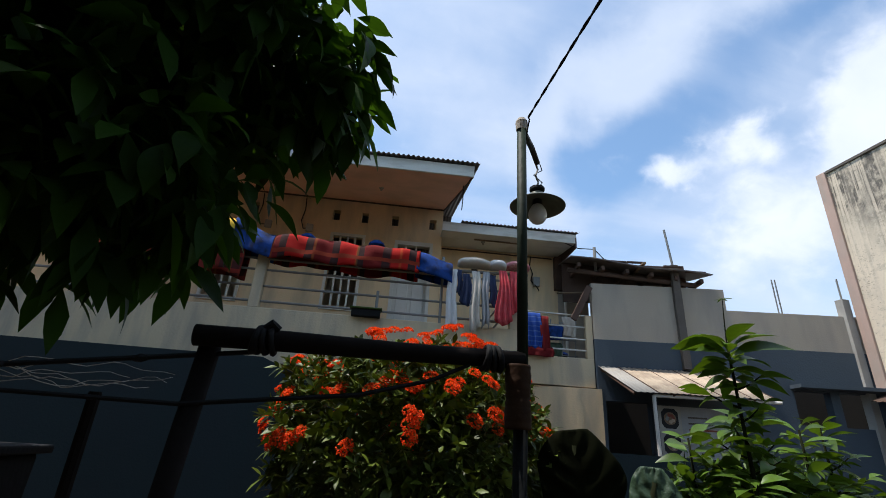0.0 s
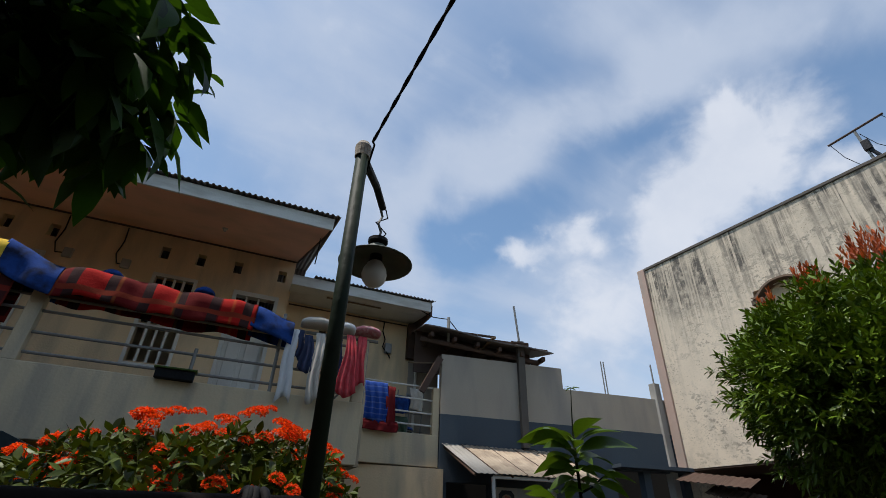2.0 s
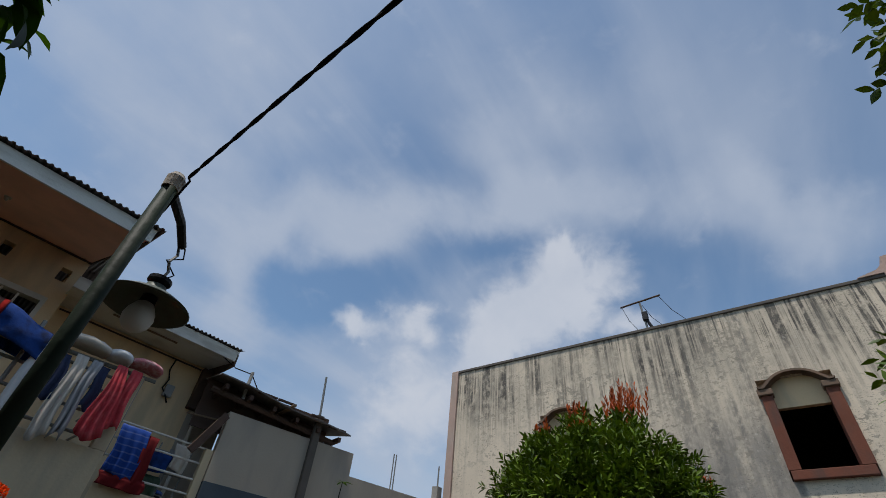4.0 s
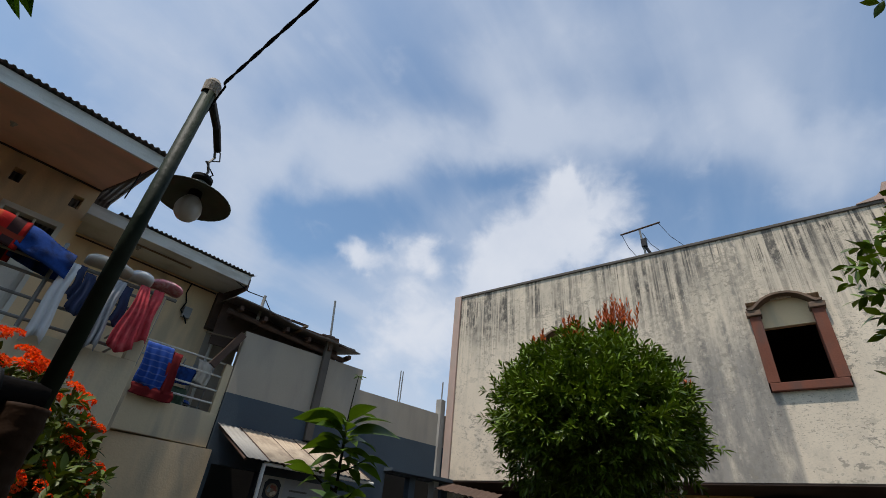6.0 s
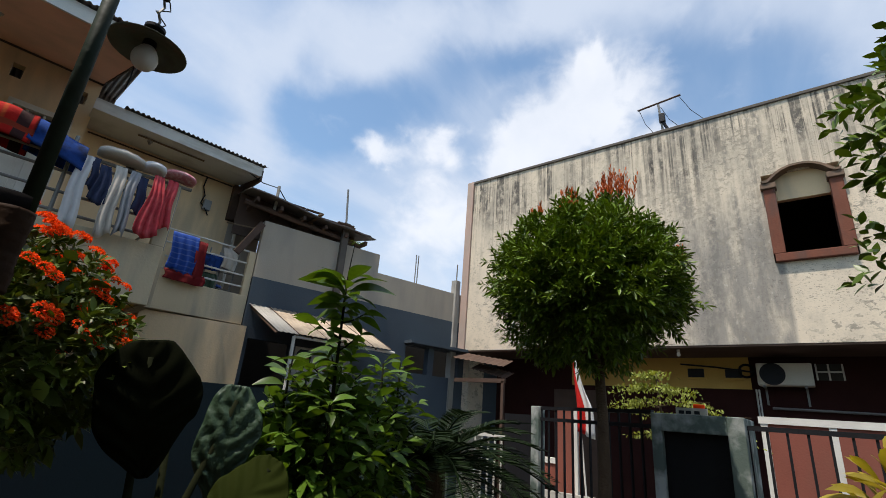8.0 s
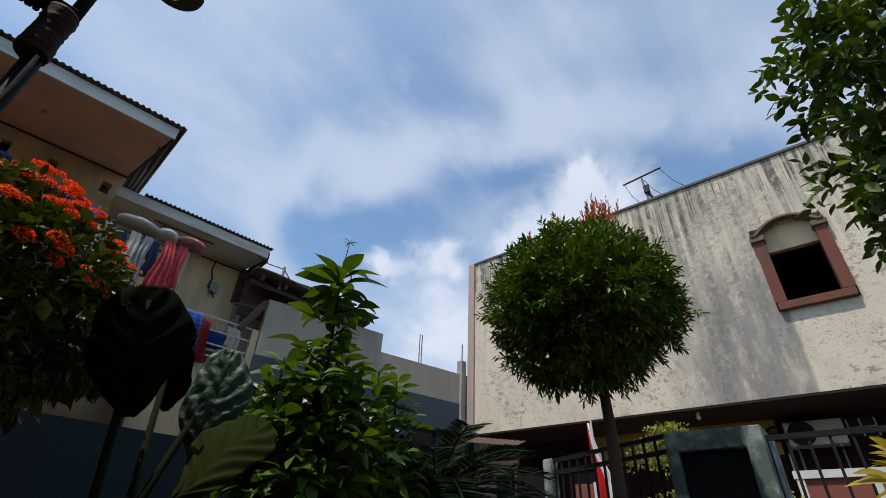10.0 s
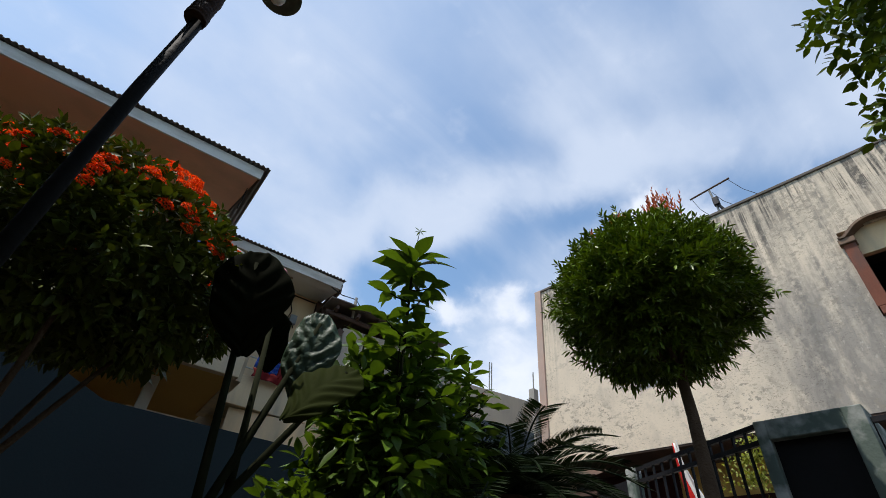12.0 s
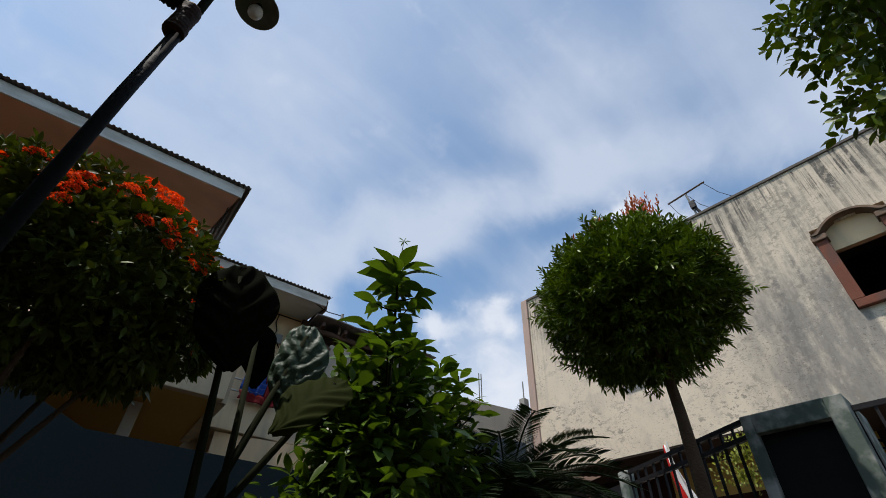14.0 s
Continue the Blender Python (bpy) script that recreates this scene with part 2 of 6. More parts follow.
M_PINK = surface("terracotta_paint", (0.17, 0.062, 0.038), 0.85, vary=0.35, scale=3, dirt=(0.09, 0.06, 0.05), dirt_amount=0.7, dirt_scale=(5, 5, 2))
M_COPING = surface("weathered_coping", (0.115, 0.10, 0.085), 0.9, vary=0.35, scale=3)
M_HOOD = surface("weathered_brown_hood", (0.19, 0.125, 0.085), 0.9, vary=0.35, scale=3, dirt=(0.08, 0.065, 0.05), dirt_amount=0.7, dirt_scale=(5, 5, 5))
M_FADEDPINK = surface("faded_terracotta_paint", (0.44, 0.31, 0.25), 0.8, vary=0.2, scale=3, dirt=(0.35, 0.3, 0.25), dirt_amount=0.7, dirt_scale=(4, 4, 1))
M_TERRA = surface("deep_terracotta", (0.22, 0.07, 0.048), 0.8, vary=0.2, scale=3, dirt=(0.15, 0.07, 0.05), dirt_amount=0.4)
# Red-brown wall colour darkened to hold the shade under the overhang.
M_REDBROWN = surface("shaded_red_brown_paint", (0.036, 0.012, 0.010), 0.85, vary=0.3, scale=3, spec=0.1)
M_CONCRETE = surface("concrete", (0.36, 0.34, 0.30), 0.9, vary=0.2, scale=2, dirt=(0.2, 0.19, 0.17), dirt_amount=0.5)
M_MINT = surface("mint_plaster", (0.10, 0.13, 0.11), 0.85, vary=0.2, scale=3, dirt=(0.46, 0.47, 0.44), dirt_amount=0.8, dirt_scale=(6, 6, 6))
M_ASBESTOS = surface("cement_sheet", (0.46, 0.37, 0.27), 0.9, vary=0.3, scale=2.5, dirt=(0.22, 0.17, 0.13), dirt_amount=0.7, dirt_scale=(4, 4, 4))
M_GROUND = surface("packed_earth", (0.055, 0.042, 0.03), 0.95, vary=0.3, scale=1.2, grain=25, bump=0.5)
# Lane colour kept dark so that little sunlight bounces under the overhang.
M_PAVE = surface("low_bounce_paving", (0.055, 0.052, 0.048), 0.95, vary=0.2, scale=0.8)
M_BARK = surface("brown_bark", (0.075, 0.047, 0.027), 0.9, vary=0.4, scale=9, grain=60, bump=0.6)
# Stem green taken down to near black: the stalks' shade is in the colour.
M_STEM = surface("shaded_green_stem", (0.012, 0.014, 0.006), 0.85, vary=0.3, scale=9, spec=0.04)
M_MANGO = surface("dark_leaf", (0.021, 0.054, 0.006), 0.5, vary=0.25, scale=9, bump=0.05, leaf=0.36, each=0.5, spec=0.1)
M_IXLEAF = surface("glossy_leaf", (0.066, 0.092, 0.011), 0.45, vary=0.25, scale=9, bump=0.05, leaf=0.08, each=0.5, spec=0.22)
M_IXFLOWER = surface("orange_petal", (0.74, 0.082, 0.012), 0.75, vary=0.15, scale=20, bump=0, leaf=0.3, each=0.3, spec=0.15)
M_BALLLEAF = surface("fine_leaf", (0.090, 0.145, 0.010), 0.38, vary=0.25, scale=6, bump=0, leaf=0.07, each=0.5, spec=0.25)
M_REDLEAF = surface("red_young_leaf", (0.42, 0.10, 0.035), 0.45, vary=0.3, scale=6, bump=0, leaf=0.35, each=0.45)
M_SAPLEAF = surface("light_leaf", (0.066, 0.122, 0.013), 0.4, vary=0.25, scale=9, bump=0.05, leaf=0.25, each=0.4, spec=0.3)
M_EARLEAF = surface("large_ribbed_leaf", (0.036, 0.066, 0.036), 0.5, vary=0.25, scale=7, bump=0.3, leaf=0.12, spec=0.3)
# Same plant's leaf in silhouette, then lit from behind, both put into the colour.
M_EARSHADE = surface("large_shaded_leaf", (0.006, 0.007, 0.003), 0.85, vary=0.3, scale=7, bump=0.1, leaf=0.12, spec=0.02)
M_EARBACKLIT = surface("large_backlit_leaf", (0.018, 0.024, 0.003), 0.8, vary=0.3, scale=7, bump=0.1, leaf=0.25, spec=0.05)
M_SAGO = surface("sago_frond", (0.009, 0.020, 0.005), 0.6, vary=0.2, scale=8, bump=0, leaf=0.06, each=0.2, spec=0.12)
M_CROTON = surface("yellow_leaf", (0.28, 0.22, 0.03), 0.4, vary=0.4, scale=8, bump=0, leaf=0.35, each=0.3)
M_FEATHER = surface("pale_green_leaf", (0.22, 0.25, 0.06), 0.5, vary=0.2, scale=8, bump=0, leaf=0.35, each=0.3)
M_RED = surface("red_cloth", (0.50, 0.016, 0.012), 0.9, vary=0.2, scale=10)
M_WHITECLOTH = surface("white_cloth", (0.60, 0.59, 0.57), 0.9, vary=0.12, scale=12)
M_GREYCLOTH = surface("grey_cloth", (0.30, 0.30, 0.30), 0.9, vary=0.2, scale=12)
M_PINKCLOTH = surface("pink_cloth", (0.50, 0.055, 0.065), 0.9, vary=0.35, scale=12, dirt=(0.60, 0.20, 0.18), dirt_amount=0.25, dirt_scale=(14, 14, 14))
M_ROSECLOTH = surface("rose_cloth", (0.45, 0.16, 0.17), 0.9, vary=0.2, scale=12, dirt=(0.6, 0.45, 0.42), dirt_amount=0.7, dirt_scale=(20, 20, 20))
M_NAVYCLOTH = surface("navy_cloth", (0.03, 0.04, 0.08), 0.9, vary=0.3, scale=12)
M_BLUECLOTH = surface("blue_cloth", (0.010, 0.045, 0.19), 0.9, vary=0.3, scale=12, dirt=(0.008, 0.012, 0.03), dirt_amount=0.95, dirt_scale=(7, 7, 7))
M_BEIGECLOTH = surface("beige_cloth", (0.50, 0.45, 0.38), 0.9, vary=0.2, scale=12)
M_YELLOWCLOTH = surface("yellow_cloth", (0.65, 0.42, 0.04), 0.9, vary=0.2, scale=12)
M_BLUEPLASTIC = surface("blue_plastic", (0.03, 0.08, 0.35), 0.4, vary=0.1, scale=5)
M_BEIGEMETAL = surface("beige_metal", (0.60, 0.55, 0.45), 0.5, vary=0.1, scale=5)
M_RUBBER = surface("black_rubber", (0.009, 0.009, 0.009), 0.75, vary=0.3, scale=10, spec=0.15)

# ---- mesh helpers ----
HOUSE = Matrix.Rotation(radians(-7.1), 4, "Z")
SIDE = Matrix.Rotation(radians(-14.6), 4, "Z")
IDENT = Matrix.Identity(4)


def thing(name, label, category, group="", kind="", m=IDENT):
    ob = new(name)
    ob.empty_display_size = 0.1
    ob.matrix_basis = m.copy()
    return tagged(ob, label, category, group, kind)


def part(name, bm, material, parent=None, label="", smooth=False):
    me = bpy.data.meshes.new(name)
    bm.normal_update()
    bm.to_mesh(me)
    bm.free()
    if smooth:
        for p in me.polygons:
            p.use_smooth = True
    me.materials.append(material)
    ob = new(name, me)
    if parent:
        ob.parent = parent
    if label:
        ob["label"] = label
    return ob


def solo(name, bm, material, label, category, kind="", group="", m=IDENT, smooth=False):
    ob = part(name, bm, material, smooth=smooth)
    ob.matrix_basis = m.copy()
    return tagged(ob, label, category, group, kind)


def box(bm, x0, x1, y0, y1, z0, z1, bevel=0.0, m=IDENT):
    r = bmesh.ops.create_cube(bm, size=1.0)
    size = Matrix.Diagonal((abs(x1 - x0), abs(y1 - y0), abs(z1 - z0), 1))
    bmesh.ops.transform(bm, matrix=m @ Matrix.Translation(((x0 + x1) / 2, (y0 + y1) / 2, (z0 + z1) / 2)) @ size, verts=r["verts"])
    if bevel:
        edges = list({e for v in r["verts"] for e in v.link_edges})
        bmesh.ops.bevel(bm, geom=edges, offset=bevel, segments=2, affect="EDGES", profile=0.5)
    return bm


def cube(x0, x1, y0, y1, z0, z1, bevel=0.0, m=IDENT):
    return box(bmesh.new(), x0, x1, y0, y1, z0, z1, bevel, m)


def tube(bm, points, radius, sides=8, wobble=0.0, closed=True):
    """A bent round bar along points; radius: a number or one for each point."""
    pts = [Vector(p) for p in points]
    radii = radius if isinstance(radius, (list, tuple)) else [radius] * len(pts)
    rings, side = [], None
    for i, p in enumerate(pts):
        ahead = (pts[min(i + 1, len(pts) - 1)] - pts[max(i - 1, 0)]).normalized()
        if side is None:
            side = ahead.cross(Vector((0, 0, 1)) if abs(ahead.z) < 0.9 else Vector((1, 0, 0))).normalized()
        side = (side - ahead * side.dot(ahead)).normalized()
        up = ahead.cross(side)
        ring = []
        for k in range(sides):
            a = 2 * math.pi * k / sides
            r = radii[i] * (1 + wobble * random.uniform(-1, 1))
            ring.append(bm.verts.new(p + side * (r * math.cos(a)) + up * (r * math.sin(a))))
        rings.append(ring)
    for a, b in zip(rings, rings[1:]):
        for k in range(sides):
            bm.faces.new((a[k], a[(k + 1) % sides], b[(k + 1) % sides], b[k]))
    if closed:
        bm.faces.new(rings[0][::-1])
        bm.faces.new(rings[-1])
    return bm


def bar(points, radius, sides=8, wobble=0.0):
    return tube(bmesh.new(), points, radius, sides, wobble)


def lathe(profile, sides=24, m=IDENT):
    """A turned form from (radius, height) pairs."""
    bm = bmesh.new()
    rings = [[bm.verts.new(m @ Vector((max(r, 1e-4) * math.cos(2 * math.pi * k / sides), max(r, 1e-4) * math.sin(2 * math.pi * k / sides), z))) for k in range(sides)] for r, z in profile]
    for a, b in zip(rings, rings[1:]):
        for k in range(sides):
            bm.faces.new((a[k], a[(k + 1) % sides], b[(k + 1) % sides], b[k]))
    return bm


def sheet(nu, nv, place, thick=0.0):
    """A surface place(s, t) for s and t from 0 to 1, as a grid; thick: depth along its normal."""
    bm = bmesh.new()
    vs = [[bm.verts.new(place(i / nu, j / nv)) for j in range(nv + 1)] for i in range(nu + 1)]
    for i in range(nu):
        for j in range(nv):
            bm.faces.new((vs[i][j], vs[i + 1][j], vs[i + 1][j + 1], vs[i][j + 1]))
    if thick:
        bm.normal_update()
        bmesh.ops.solidify(bm, geom=bm.faces[:], thickness=thick)
    return bm


def prism(outline, depth, axis="y", at=0.0):
    """A flat outline of (a, z) pairs, given depth along y (a is x) or x (a is y)."""
    bm = bmesh.new()
    def pt(a, z, d):
        return (a, at + d, z) if axis == "y" else (at + d, a, z)
    f = [bm.verts.new(pt(a, z, 0)) for a, z in outline]
    b = [bm.verts.new(pt(a, z, depth)) for a, z in outline]
    bm.faces.new(f)
    bm.faces.new(b[::-1])
    n = len(f)
    for i in range(n):
        bm.faces.new((f[i], b[i], b[(i + 1) % n], f[(i + 1) % n]))
    bmesh.ops.recalc_face_normals(bm, faces=bm.faces[:])
    return bm


RNG = np.random.default_rng(7)
LEAF_FORMS = {  # half widths along the leaf
    "mango": (0.06, 0.5, 1.0, 0.75, 0.0), "oval": (0.1, 0.8, 1.0, 0.6, 0.0), "narrow": (0.1, 0.7, 1.0, 0.7, 0.0),
    "broad": (0.05, 0.38, 0.70, 0.91, 1.0, 0.98, 0.86, 0.64, 0.34, 0.0), "long": (0.04, 0.30, 0.58, 0.80, 0.95, 1.0, 0.96, 0.80, 0.50, 0.20, 0.0)}


def leaf_mesh(name, places, axes, lengths, aspect, form="oval", fold=0.25, droop=0.25):
    """One mesh of many folded leaves. places: roots; axes: the ways they point; lengths in metres."""
    places, axes, lengths = np.asarray(places, float), np.asarray(axes, float), np.asarray(lengths, float)
    k = len(places)
    axes = axes / np.linalg.norm(axes, axis=1, keepdims=True)
    ref = RNG.normal(size=(k, 3)) * 0.5 + np.array([0, 0, 1.0])
    if k == 1:
        ref[:] = (0, 0, 1)
    side = np.cross(axes, ref)
    side /= np.linalg.norm(side, axis=1, keepdims=True) + 1e-9
    nor = np.cross(side, axes)
    widths = LEAF_FORMS[form]
    verts = []
    for i, w in enumerate(widths):
        s = i / (len(widths) - 1)
        mid = places + axes * (lengths * s)[:, None] - np.array([0, 0, 1.0]) * (lengths * droop * s * s)[:, None]
        half = (lengths * aspect * 0.5 * w)[:, None]
        verts += [mid - side * half + nor * half * fold, mid, mid + side * half + nor * half * fold]
    per = len(verts)
    v = np.stack(verts, axis=1).reshape(-1, 3)
    one = []
    for i in range(len(widths) - 1):
        a = 3 * i
        one += [(a, a + 1, a + 4, a + 3), (a + 1, a + 2, a + 5, a + 4)]
    faces = (np.array(one)[None] + (np.arange(k) * per)[:, None, None]).reshape(-1, 4)
    me = bpy.data.meshes.new(name)
    me.from_pydata(v.tolist(), [], faces.tolist())
    for p in me.polygons:
        p.use_smooth = True
    return me


def foliage(name, parent, material, places, axes, lengths, aspect, form="oval", fold=0.25, droop=0.25, label=""):
    me = leaf_mesh(name, places, axes, lengths, aspect, form, fold, droop)
    me.materials.append(material)
    ob = new(name, me)
    ob.parent = parent
    ob["kind"] = "stuff"
    if label:
        ob["label"] = label
    return ob


def ball_points(count, centre, radii, shell=0.6, seed=1, lumps=0.18, cut_low=-1.0):
    """Points near the skin of a lumpy ellipsoid, and the ways out of it."""
    rng = np.random.default_rng(seed)
    pts, outs = [], []
    while len(pts) < count:
        d = rng.normal(size=3)
        d /= np.linalg.norm(d)
        if d[2] < cut_low:
            continue
        r = rng.uniform(shell, 1.0) * (1 + lumps * noise.noise(Vector(d) * 2.3 + Vector((seed, 0, 0))) + 0.07 * noise.noise(Vector(d) * 7))
        pts.append(np.array(centre) + d * np.array(radii) * r)
        outs.append(d / np.array(radii))
    outs = np.array(outs)
    return np.array(pts), outs / np.linalg.norm(outs, axis=1, keepdims=True)


def spread(outs, amount, lift=0.0, seed=2):
    rng = np.random.default_rng(seed)
    a = outs + rng.normal(size=outs.shape) * amount + np.array([0, 0, lift])
    return a / np.linalg.norm(a, axis=1, keepdims=True)


def sprigs(points, ways, each, length, wide, seed=1, turn=137.5):
    """Leaf roots and ways for shoots that start at points: leaves spiral up each shoot and stand out from it."""
    rng = np.random.default_rng(seed)
    points, ways = np.asarray(points, float), np.asarray(ways, float)
    ways = ways / np.linalg.norm(ways, axis=1, keepdims=True)
    ref = np.cross(ways, rng.normal(size=ways.shape))
    ref /= np.linalg.norm(ref, axis=1, keepdims=True) + 1e-9
    other = np.cross(ways, ref)
    roots, axes = [], []
    start = rng.uniform(0, 6.28, len(points))
    for i in range(each):
        a = start + radians(turn) * i
        rise = (i + 0.5) / each
        out = ref * np.cos(a)[:, None] + other * np.sin(a)[:, None]
        roots.append(points + ways * (length * rise))
        axes.append(ways * (0.35 + 0.9 * rise) + out * wide + rng.normal(size=ways.shape) * 0.15)
    return np.concatenate(roots), np.concatenate(axes)


# ---- ground ----
solo("ground", sheet(40, 40, lambda s, t: ((s - 0.5) * 600, (t - 0.5) * 600, 0.0)), M_GROUND, "bare packed earth of the garden and beyond", "ground", "structure")
solo("pavement", cube(2.9, 10.3, -8, 6.2, 0.004, 0.05), M_PAVE, "lane beside the fence, coloured dark to cut bounced light", "pavement", "structure")

# ---- house with the long balcony ----
house = thing("house", "two storey cream house with balcony and corrugated roof", "house", m=HOUSE)
FRONT, WALL = 6.2, 8.6


def slab(name, x0, x1, y0, y1, z0, z1, mat, parent=house, label="", bevel=0.0):
    return part(name, cube(x0, x1, y0, y1, z0, z1, bevel), mat, parent, label)


# upper wall with openings: window 1 (-1.5..-0.9), window 0 (-3.75..-3.2), door (-0.3..0.5)
def wall_panel(name, x0, x1, z0, z1, d0, d1, holes, mat, parent):
    """A wall with rectangular holes (x0, x1, z0, z1) that go through it."""
    bm = bmesh.new()
    xs = sorted({x0, x1, *[v for h in holes for v in h[:2]]})
    zs = sorted({z0, z1, *[v for h in holes for v in h[2:]]})

    def solid(i, j):
        if not (0 <= i < len(xs) - 1 and 0 <= j < len(zs) - 1):
            return False
        x, z = (xs[i] + xs[i + 1]) / 2, (zs[j] + zs[j + 1]) / 2
        return not any(h[0] < x < h[1] and h[2] < z < h[3] for h in holes)

    def quad(*pts):
        bm.faces.new([bm.verts.new(q) for q in pts])

    for i in range(len(xs) - 1):
        for j in range(len(zs) - 1):
            if solid(i, j):
                a, b, c, e = xs[i], xs[i + 1], zs[j], zs[j + 1]
                quad((a, d0, c), (b, d0, c), (b, d0, e), (a, d0, e))
                quad((a, d1, c), (a, d1, e), (b, d1, e), (b, d1, c))
                if not solid(i - 1, j):
                    quad((a, d0, c), (a, d0, e), (a, d1, e), (a, d1, c))
                if not solid(i + 1, j):
                    quad((b, d0, c), (b, d1, c), (b, d1, e), (b, d0, e))
                if not solid(i, j - 1):
                    quad((a, d0, c), (a, d1, c), (b, d1, c), (b, d0, c))
                if not solid(i, j + 1):
                    quad((a, d0, e), (b, d0, e), (b, d1, e), (a, d1, e))
    bmesh.ops.remove_doubles(bm, verts=bm.verts[:], dist=1e-5)
    return part(name, bm, mat, parent)


VENTS = [-3.72, -3.1, -1.5, -0.93, -0.32, 0.45, -4.4, -5.0]
holes = [(v - 0.07, v + 0.07, 5.84, 6.06) for v in VENTS]
windows_up = [(-1.5, -0.92), (-3.7, -3.1)]
wall_panel("wall", -9.0, 0.65, 2.9, 5.70, WALL, WALL + 0.15, [(a, b, 4.08, 5.52) for a, b in windows_up] + [(-0.28, 0.48, 2.95, 5.5)], M_CREAM, house)
wall_panel("wall", -9.0, 0.65, 5.70, 6.35, WALL, WALL + 0.15, holes, M_CREAM, house)
slab("wall", -9.0, 0.65, WALL, WALL + 0.15, 0.0, 2.9, M_OCHRE)
slab("wall", 0.50, 0.65, WALL + 0.15, 13.0, 0.0, 6.2, M_CREAM)
slab("wall", -9.15, -9.0, WALL, 13.0, 0.0, 6.2, M_CREAM)
slab("wall", -9.0, 0.5, 12.85, 13.0, 0.0, 6.2, M_CREAM)
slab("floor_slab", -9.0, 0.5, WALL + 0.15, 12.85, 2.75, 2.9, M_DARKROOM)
for a, b in windows_up:
    win = part("window", cube(a - 0.05, b + 0.05, WALL - 0.03, WALL + 0.03, 5.50, 5.56), M_WHITE, house, "white painted timber window with bars")
    for k in (a - 0.05, b):
        part("frame", cube(k, k + 0.05, WALL - 0.03, WALL + 0.04, 4.05, 5.5), M_WHITE, win)
    part("sill", cube(a - 0.05, b + 0.05, WALL - 0.04, WALL + 0.04, 4.0, 4.05), M_WHITE, win)
    for z0, z1 in ((4.62, 4.68), (5.2, 5.26)):
        part("transom", cube(a, b, WALL, WALL + 0.04, z0, z1), M_WHITE, win)
    for i in range(1, 4):
        x = a + (b - a) * i / 4
        part("bar", cube(x - 0.018, x + 0.018, WALL + 0.002, WALL + 0.035, 4.05, 5.5), M_WHITE, win)
door = part("door", cube(-0.22, 0.42, WALL + 0.05, WALL + 0.10, 2.95, 5.05), M_WHITE, house, "white panelled balcony door")
for x in (-0.28, 0.42):
    part("frame", cube(x, x + 0.06, WALL - 0.03, WALL + 0.12, 2.95, 5.5), M_WHITE, door)
part("frame", cube(-0.28, 0.48, WALL - 0.03, WALL + 0.12, 5.44, 5.52), M_WHITE, door)
part("transom", cube(-0.22, 0.42, WALL, WALL + 0.1, 5.05, 5.12), M_WHITE, door)
for z0, z1 in ((3.1, 3.7), (3.85, 4.9)):
    for x in (-0.15, 0.14):
        part("panel", cube(x, x + 0.21, WALL + 0.03, WALL + 0.05, z0, z1, 0.008), M_WHITE, door)
for x in (-0.06, 0.14):
    part("bar", cube(x, x + 0.03, WALL + 0.02, WALL + 0.05, 5.12, 5.44), M_WHITE, door)

# balcony
slab("balcony_floor", -9.0, 1.62, FRONT, WALL, 2.64, 2.92, M_OCHRE)
slab("parapet", -9.0, 1.62, FRONT - 0.06, FRONT + 0.06, 2.62, 3.32, M_PALE, bevel=0.01)
slab("parapet", 1.56, 1.68, FRONT + 0.06, 8.2, 2.62, 3.32, M_PALE)
for x in (-8.4, -5.2, -1.95, 1.55):
    slab("balcony_post", x - 0.07, x + 0.07, FRONT - 0.055, FRONT + 0.055, 3.32, 4.12, M_PALE, bevel=0.008)
for z in (3.42, 3.63, 3.86, 4.02):
    part("rail", bar([(-8.9, FRONT, z), (1.6, FRONT, z - 0.0)], 0.017), M_STEEL, house)
for z in (3.45, 3.75, 4.02):
    part("rail", bar([(1.6, FRONT, z), (1.6, 8.2, z)], 0.017), M_STEEL, house)
part("rail", bar([(0.5, FRONT, 4.10), (1.75, FRONT, 4.14)], 0.022), M_STEEL, house)
for x, h in ((0.52, 4.3), (-0.35, 3.7), (1.62, 4.15)):
    part("rail_post", bar([(x, FRONT, 3.3), (x, FRONT, h)], 0.02), M_STEEL, house)

# roof over the balcony, slightly pitched
EAVE_D, EAVE_Z = 6.12, 5.64


def roof_of(name, x0, x1, d0, z0, d1, z1, parent):
    n = int((x1 - x0) / 0.019)
    def top(s, t):
        x = x0 + s * (x1 - x0)
        return (x, d0 + t * (d1 - d0), z0 + t * (z1 - z0) + 0.016 * math.sin(2 * math.pi * x / 0.076))
    return part(name, sheet(n, 1, top, 0.004), M_ROOF, parent, "dark corrugated roofing sheets", True)


roof_of("roof", -9.3, 0.98, EAVE_D - 0.07, EAVE_Z + 0.215, 10.2, EAVE_Z + 1.35, house)
roof_of("roof", -9.3, 0.98, 13.6, EAVE_Z + 0.215, 10.2, EAVE_Z + 1.35, house)
slab("fascia", -9.3, 0.90, EAVE_D, EAVE_D + 0.03, EAVE_Z, EAVE_Z + 0.19, M_FASCIA)


def soffit(s, t):
    d = EAVE_D + 0.03 + t * (WALL - EAVE_D - 0.03)
    return (-9.3 + s * 9.95 + (1 - s) * 0 + s * 0.22 * (1 - t) ** 1.2, d, EAVE_Z + 0.03 + 0.66 * t ** 1.15 - 0.0)


part("soffit", sheet(4, 10, soffit, 0.012), M_SOFFIT, house, "dull pinkish soffit boards")
